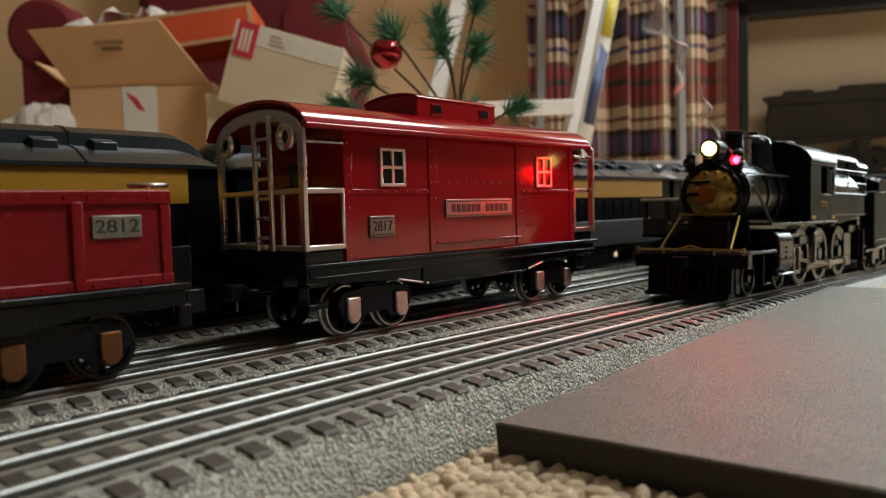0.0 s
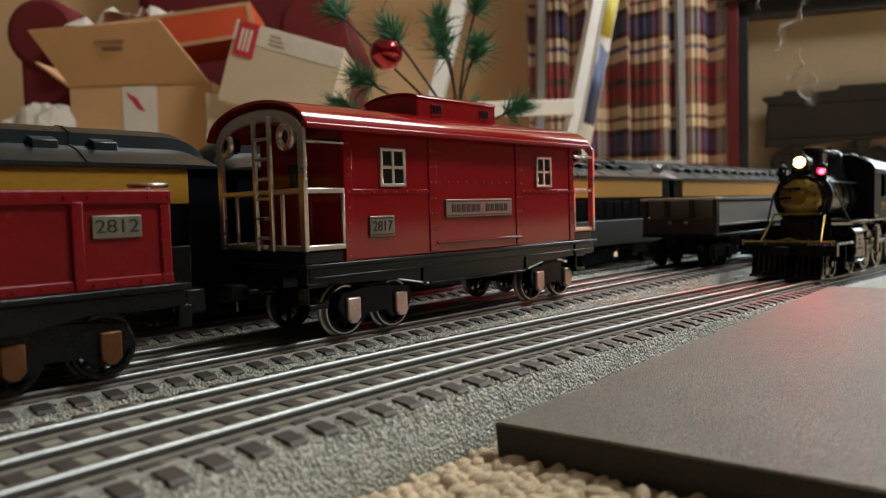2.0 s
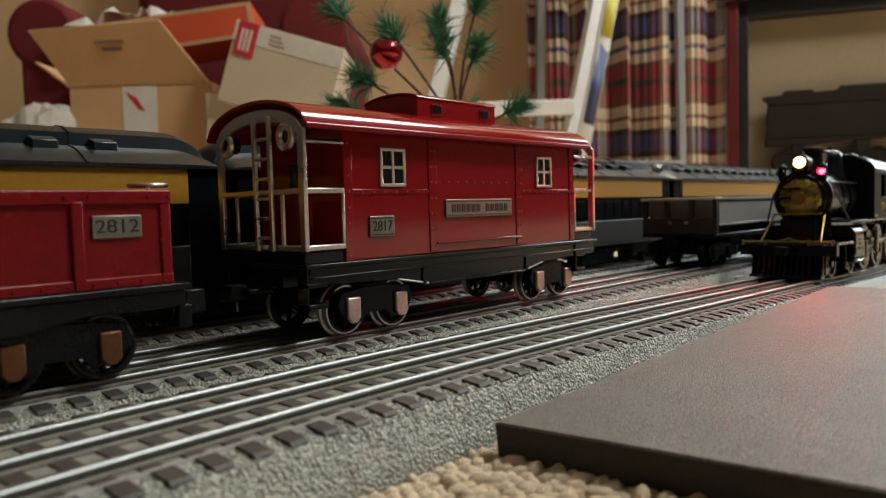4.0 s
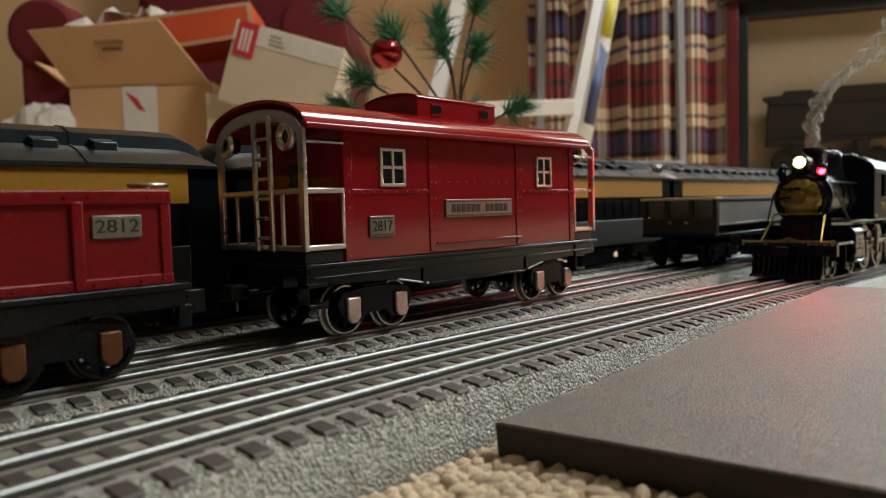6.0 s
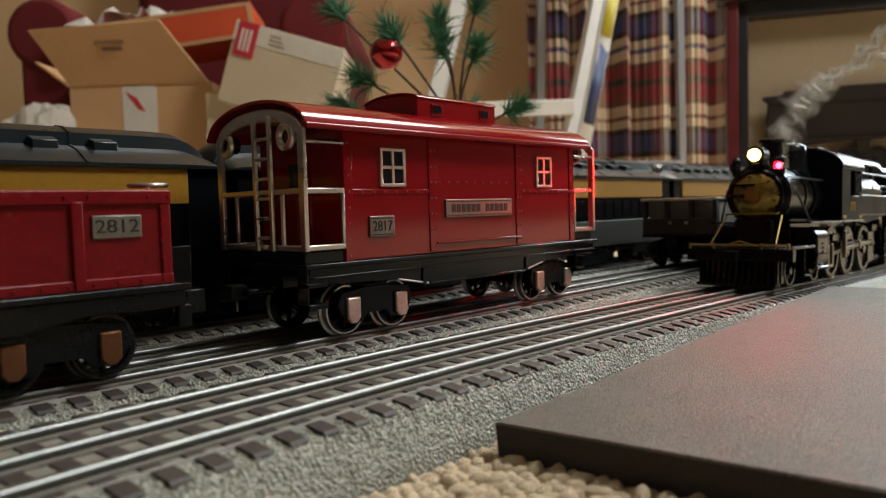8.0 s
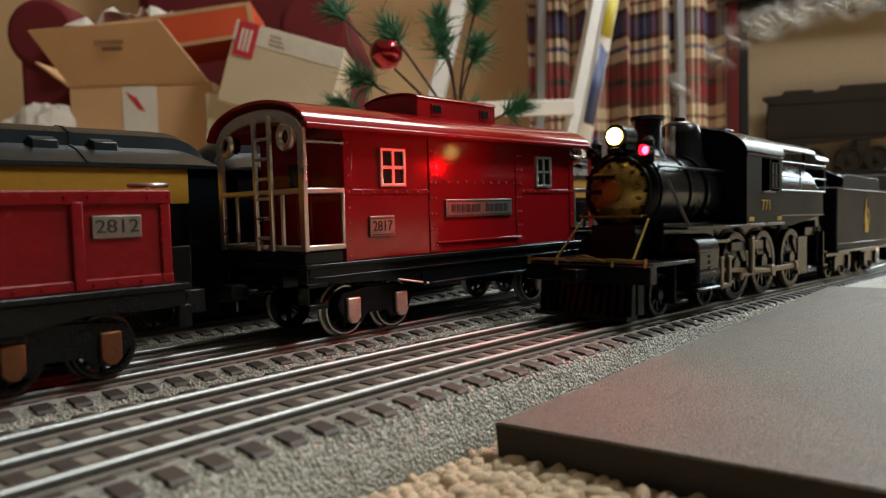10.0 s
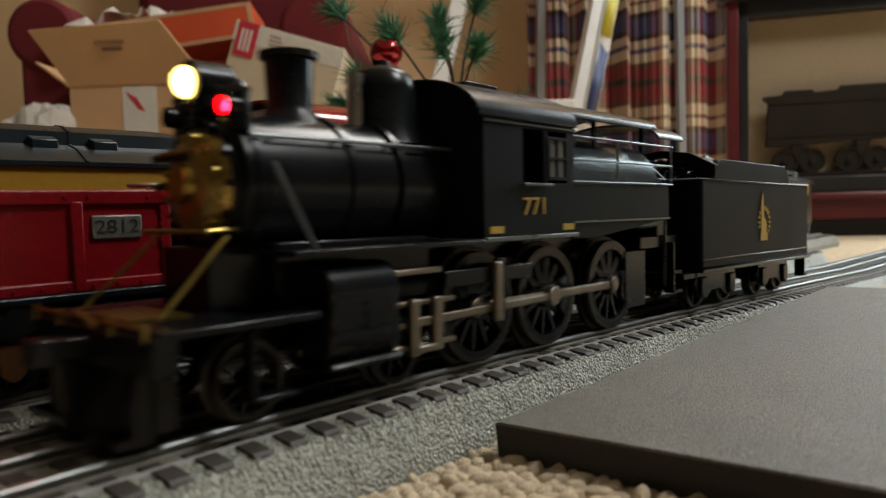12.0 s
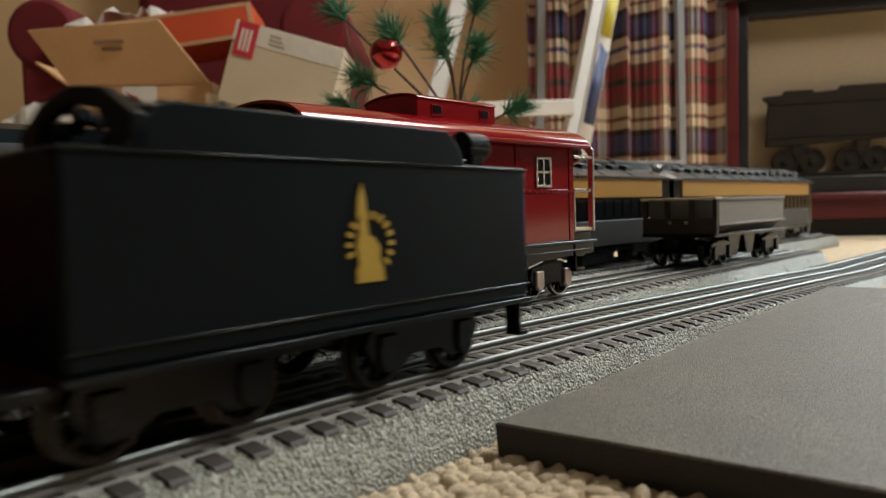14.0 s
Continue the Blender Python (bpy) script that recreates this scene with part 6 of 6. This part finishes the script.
def pine_sprig():
    """Small artificial tree: wire stems with needle tufts and a red bauble."""
    base_u, v0 = 0.015, 0.62
    root = room_thing("artificial_tree", base_u, v0, 0, "sparse green artificial pine with brown wire stems", "christmas tree")
    rnd = random.Random(11)
    bm = B()
    cyl(bm, (0, 0, 0), (0, 0, 0.012), 0.030, 0.026, seg=20)
    part("base", bm, TWIG, root, "", 0.002)
    tips = ((-0.055, -0.01, 0.214), (-0.012, 0.0, 0.205), (-0.014, 0.01, 0.226), (0.019, 0.0, 0.200), (0.055, 0.02, 0.152),
            (-0.082, 0.0, 0.178), (-0.104, 0.02, 0.240), (-0.100, 0.01, 0.155), (0.012, 0.03, 0.150), (0.022, 0.02, 0.245))
    for k, (u, v, z) in enumerate(tips):
        a = Vector((0, 0, 0.01)) if k == 0 else Vector((0, 0, 0.10))
        b = Vector((u, v, z))
        m1 = Vector((0.0 + u * 0.1, v * 0.3, 0.135 + 0.1 * (z - 0.17)))
        pts = [a, m1] + [m1.lerp(b, t) + Vector((0.005 * math.sin(t * 3.1) * (1 if u < 0 else -1), 0, -0.006 * math.sin(t * 3.1))) for t in (0.25, 0.5, 0.75, 1.0)]
        bm = B()
        for p, q in zip(pts, pts[1:]):
            cyl(bm, p, q, 0.0013, 0.0011, 6)
        part("stem", bm, TWIG, root)
        bm = B()
        d = (pts[-1] - pts[-3]).normalized()
        for i in range(170):
            t = rnd.random()
            o = pts[-1] - d * 0.016 * t
            w = (d * rnd.uniform(0.3, 1.3) + Vector((rnd.gauss(0, 1), rnd.gauss(0, 1), rnd.gauss(0, 1))).normalized() * rnd.uniform(0.4, 0.9)).normalized() * rnd.uniform(0.014, 0.028)
            s = w.orthogonal().normalized() * 0.0006
            h = w.cross(s).normalized() * 0.00042
            mid = o + w * 0.55 + Vector((0, 0, -0.0012))
            tip = o + w + Vector((0, 0, -0.002))
            r0 = [bm.verts.new(o + q) for q in (s, h, -s, -h)]
            r1 = [bm.verts.new(mid + q) for q in (s, h, -s, -h)]
            e = bm.verts.new(tip)
            for j in range(4):
                bm.faces.new((r0[j], r0[(j + 1) % 4], r1[(j + 1) % 4], r1[j]))
                bm.faces.new((r1[j], r1[(j + 1) % 4], e))
        part("needle_tuft", bm, NEEDLE, root, "tuft of green needles", 0, False)
    # bauble
    root = room_thing("bauble", -0.0430, 0.615, 0.1945, "shiny red glass christmas bauble with a gold cap", "bauble")
    bm = B()
    bmesh.ops.create_uvsphere(bm, u_segments=40, v_segments=24, radius=0.0140)
    part("ball", bm, BAUBLE, root)
    bm = B()
    lathe(bm, [(0.0045, 0.0128), (0.0045, 0.0170), (0.0030, 0.0175)], (0, 0, 0), "z", 18)
    ring_torus(bm, (0, 0, 0.0195), (0, 1, 0), 0.0022, 0.0004, 16, 6)
    part("cap", bm, BRASS, root, "gold cap with wire loop")
    bm = B()
    tube(bm, [(0, 0, 0.0215), (-0.004, 0, 0.034), (0.002, 0, 0.044)], 0.0004, 5)
    part("hook", bm, TWIG, root)


pine_sprig()


def debris():
    """A curled dark chip on the shoulder of the near track."""
    root = thing("twig", pose(0.1236, -0.0322, 0.0120, 0, 0, 25), "small curled dark twig lying on the ballast", "twig")
    bm = B()
    tube(bm, [(-0.0020, 0, 0.0002), (-0.0006, 0.0006, 0.0010), (0.0008, 0.0002, 0.0012), (0.0026, -0.0006, 0.0002)], 0.00045, 6)
    tube(bm, [(0.0002, 0.0004, 0.0010), (0.0008, 0.0014, 0.0030)], 0.00035, 6)
    part("stem", bm, TWIG, root)


debris()

# ---- what moves ----
PLACES = ((0.0, 0.3675), (0.5, 0.4185), (1.0, 0.4676), (1.3, 0.5020), (1.5, 0.5081), (6.6, 0.5081), (7.0, 0.4961), (7.5, 0.4645), (8.0, 0.4288), (8.2, 0.4145),
          (10.3, 0.2519), (10.5, 0.2360), (11.0, 0.1922), (11.5, 0.1425), (12.0, 0.0835), (12.5, 0.0182), (13.0, -0.0450), (13.5, -0.1080), (14.0, -0.1745))


def place_at(t):
    """Where the headlight is along the track, smooth through the places."""
    k = max(i for i in range(len(PLACES) - 1) if PLACES[i][0] <= t + 1e-9)
    (t0, s0), (t1, s1) = PLACES[k], PLACES[k + 1]

    def slope(i):
        if i <= 0 or i >= len(PLACES) - 1:
            a, b = (0, 1) if i <= 0 else (-2, -1)
            return (PLACES[b][1] - PLACES[a][1]) / (PLACES[b][0] - PLACES[a][0])
        p, q, r = PLACES[i - 1], PLACES[i], PLACES[i + 1]
        if p[1] == q[1] or q[1] == r[1]:
            return 0.0
        a, b = (q[1] - p[1]) / (q[0] - p[0]), (r[1] - q[1]) / (r[0] - q[0])
        return 0.0 if a * b <= 0 else 2 * a * b / (a + b)
    h = t1 - t0
    w = (t - t0) / h
    return (s0 * (2 * w ** 3 - 3 * w * w + 1) + slope(k) * h * (w ** 3 - 2 * w * w + w) + s1 * (3 * w * w - 2 * w ** 3) + slope(k + 1) * h * (w ** 3 - w * w))


def on_track(s, a, b):
    """Pose of a vehicle whose wheels stand between a and b behind the headlight."""
    p = Vector((s + a, near_line(s + a), RAIL_Z + near_sink(s + a)))
    q = Vector((s + b, near_line(s + b), RAIL_Z + near_sink(s + b)))
    d = (q - p).normalized()
    return Matrix.Translation(p - d * a) @ pose(0, 0, 0, 0, -math.degrees(math.asin(d.z)), math.degrees(math.atan2(d.y, d.x)))


def smoke_pieces():
    """Curved translucent sheets; each puff is one rigid piece."""
    rnd = random.Random(21)
    shapes = []
    for kind in range(8):
        bm = B()
        uv = bm.loops.layers.uv.new("UVMap")
        n, m = 12, 9
        long, wide = (0.026, 0.0030 + 0.0011 * kind) if kind < 4 else (0.022, 0.013)
        fade = {}
        grid = []
        ph = rnd.uniform(0, 6)
        for i in range(n + 1):
            row = []
            for j in range(m + 1):
                a, b = 2 * i / n - 1, 2 * j / m - 1
                p = Vector((b * wide * (0.8 + 0.3 * math.sin(a * 2 + ph)), 0.0030 * math.sin(a * 3 + b * 2.2 + ph), a * long / 2))
                p += Vector((0.0022 * math.sin(a * 5 + ph * 2) + 0.002 * noise.noise(p * 120), 0.003 * noise.noise(p * 150), 0.002 * noise.noise(p * 180)))
                v = bm.verts.new(p)
                fade[v] = max(0.0, 1 - a * a) * max(0.0, 1 - b * b) if kind < 4 else max(0.0, 1 - math.hypot(a, b) * (1 + 0.35 * noise.noise(p * 160))) ** 0.8
                row.append(v)
            grid.append(row)
        for i in range(n):
            for j in range(m):
                f = bm.faces.new((grid[i][j], grid[i + 1][j], grid[i + 1][j + 1], grid[i][j + 1]))
                for lp in f.loops:
                    lp[uv].uv = (fade[lp.vert], 0)
        ob = part("smoke_puff", bm, SMOKE, None)
        tagged(ob, "thin grey smoke wisp above the smokestack", "smoke", "smoke wisps")
        shapes.append(ob)
    return shapes


def smoke():
    """Puffs leave the stack one after the other, rise, bend away with the draught and thin out above."""
    rnd = random.Random(5)
    shapes = smoke_pieces()
    births = [(-1.3 + 0.16 * k, 0) for k in range(17)] + [(4.0 + 0.06 * k, 1) for k in range(54)] + [(7.33 + 0.22 * (k // 3) + 0.03 * (k % 3), 2) for k in range(24)] + [(9.2 + 0.25 * k, 2) for k in range(4)]
    turn = math.degrees(YAW) - 90
    puffs, used = [], set()
    for born, way in births:
        k = rnd.randrange(4) if way < 2 else 4 + rnd.randrange(4)
        puffs.append(copy_thing(shapes[k], pose(0, 0, 0)) if k in used else shapes[k])
        used.add(k)
    for ob, (born, way) in zip(puffs, births):
        side, lean, roll = rnd.uniform(-1, 1), rnd.uniform(-1, 1), rnd.uniform(-25, 25)
        t0 = min(max(born, 0.0), 13.9)
        base = place_at(t0) + 0.0265
        if born < 0:
            base = place_at(0) + 0.0265 + 0.10 * born
        foot = Vector((base, near_line(base), RAIL_Z + near_sink(base) + 0.070))
        right = ROOM.to_3x3() @ Vector((1, 0, 0))
        rows = []
        steps = [q / 10 for q in range(0, 141, 2)]
        for t in steps:
            age = t - born
            if age <= 0:
                s = place_at(t) + 0.0265
                rows.append((t, pose(s, near_line(s), RAIL_Z + near_sink(s) + 0.050, 0, 0, turn)))
                continue
            if way == 0:
                p = foot + Vector((0, 0, 0.075 * age)) + right * (0.010 * side * max(0, age - 0.6) + 0.006 * math.sin(4 * age + side * 3) * min(1, age))
                tilt = 12 * side * min(3, age) * 2 + roll * min(1, age)
            elif way == 1:
                cap = 0.78 if lean > 0 else 1.15
                up = min(age, 0.35)
                a = min(cap, 1.25 * (age - up))
                on = max(0, age - up - cap / 1.25) * 0.062
                rise = 0.066 * up + 0.050 * math.sin(a) + on * math.cos(a)
                p = foot + Vector((0, 0, rise)) + right * (0.050 * (1 - math.cos(a)) + on * math.sin(a) + 0.004 * side * min(1, on * 12))
                tilt = math.degrees(a) + 40 * side * min(1, on * 8)
            else:
                w = age
                p = foot + Vector((0, 0, 0.050 * (1 - math.exp(-2.2 * w)) + 0.022 * w)) + right * (0.016 * w + 0.006 * side * w)
                tilt = 18 * lean * min(w, 4) + roll * min(1, w)
            rows.append((t, Matrix.Translation(p) @ pose(0, 0, 0, 0, 0, turn) @ pose(0, 0, 0, 0, tilt, 0)))
        walk(ob, rows)


def motions():
    smoke()
    times = [k / 10 for k in range(141)]
    walk(LOCO, [(t, on_track(place_at(t), 0.02, 0.15)) for t in times])
    walk(TENDER, [(t, on_track(place_at(t), 0.240, 0.305)) for t in times])
    for w, x, s, r in LOCO_WHEELS:
        rows = []
        for t in times:
            a = math.degrees((place_at(t) - place_at(0)) / r) + 195
            rows.append((t, pose(x, s * 0.0172, r, 0, 0, 0 if s < 0 else 180) @ pose(0, 0, 0, 0, a if s < 0 else -a, 0)))
        walk(w, rows)
    for rod, s in LOCO_RODS:
        rows = []
        for t in times:
            a = (place_at(t) - place_at(0)) / DRIVER_R + radians(195)
            dx, dz = CRANK * math.sin(a), CRANK * math.cos(a)
            if abs(s) == 1:
                rows.append((t, pose(dx, 0, DRIVER_R + dz)))
            else:
                tilt = math.degrees(math.asin(dz / 0.062))
                rows.append((t, Matrix.Translation((DRIVERS[1] + dx, 0, DRIVER_R + dz)) @ pose(0, 0, 0, 0, tilt * -1, 0) @ Matrix.Translation((-DRIVERS[1], 0, 0))))
        walk(rod, rows)


motions()
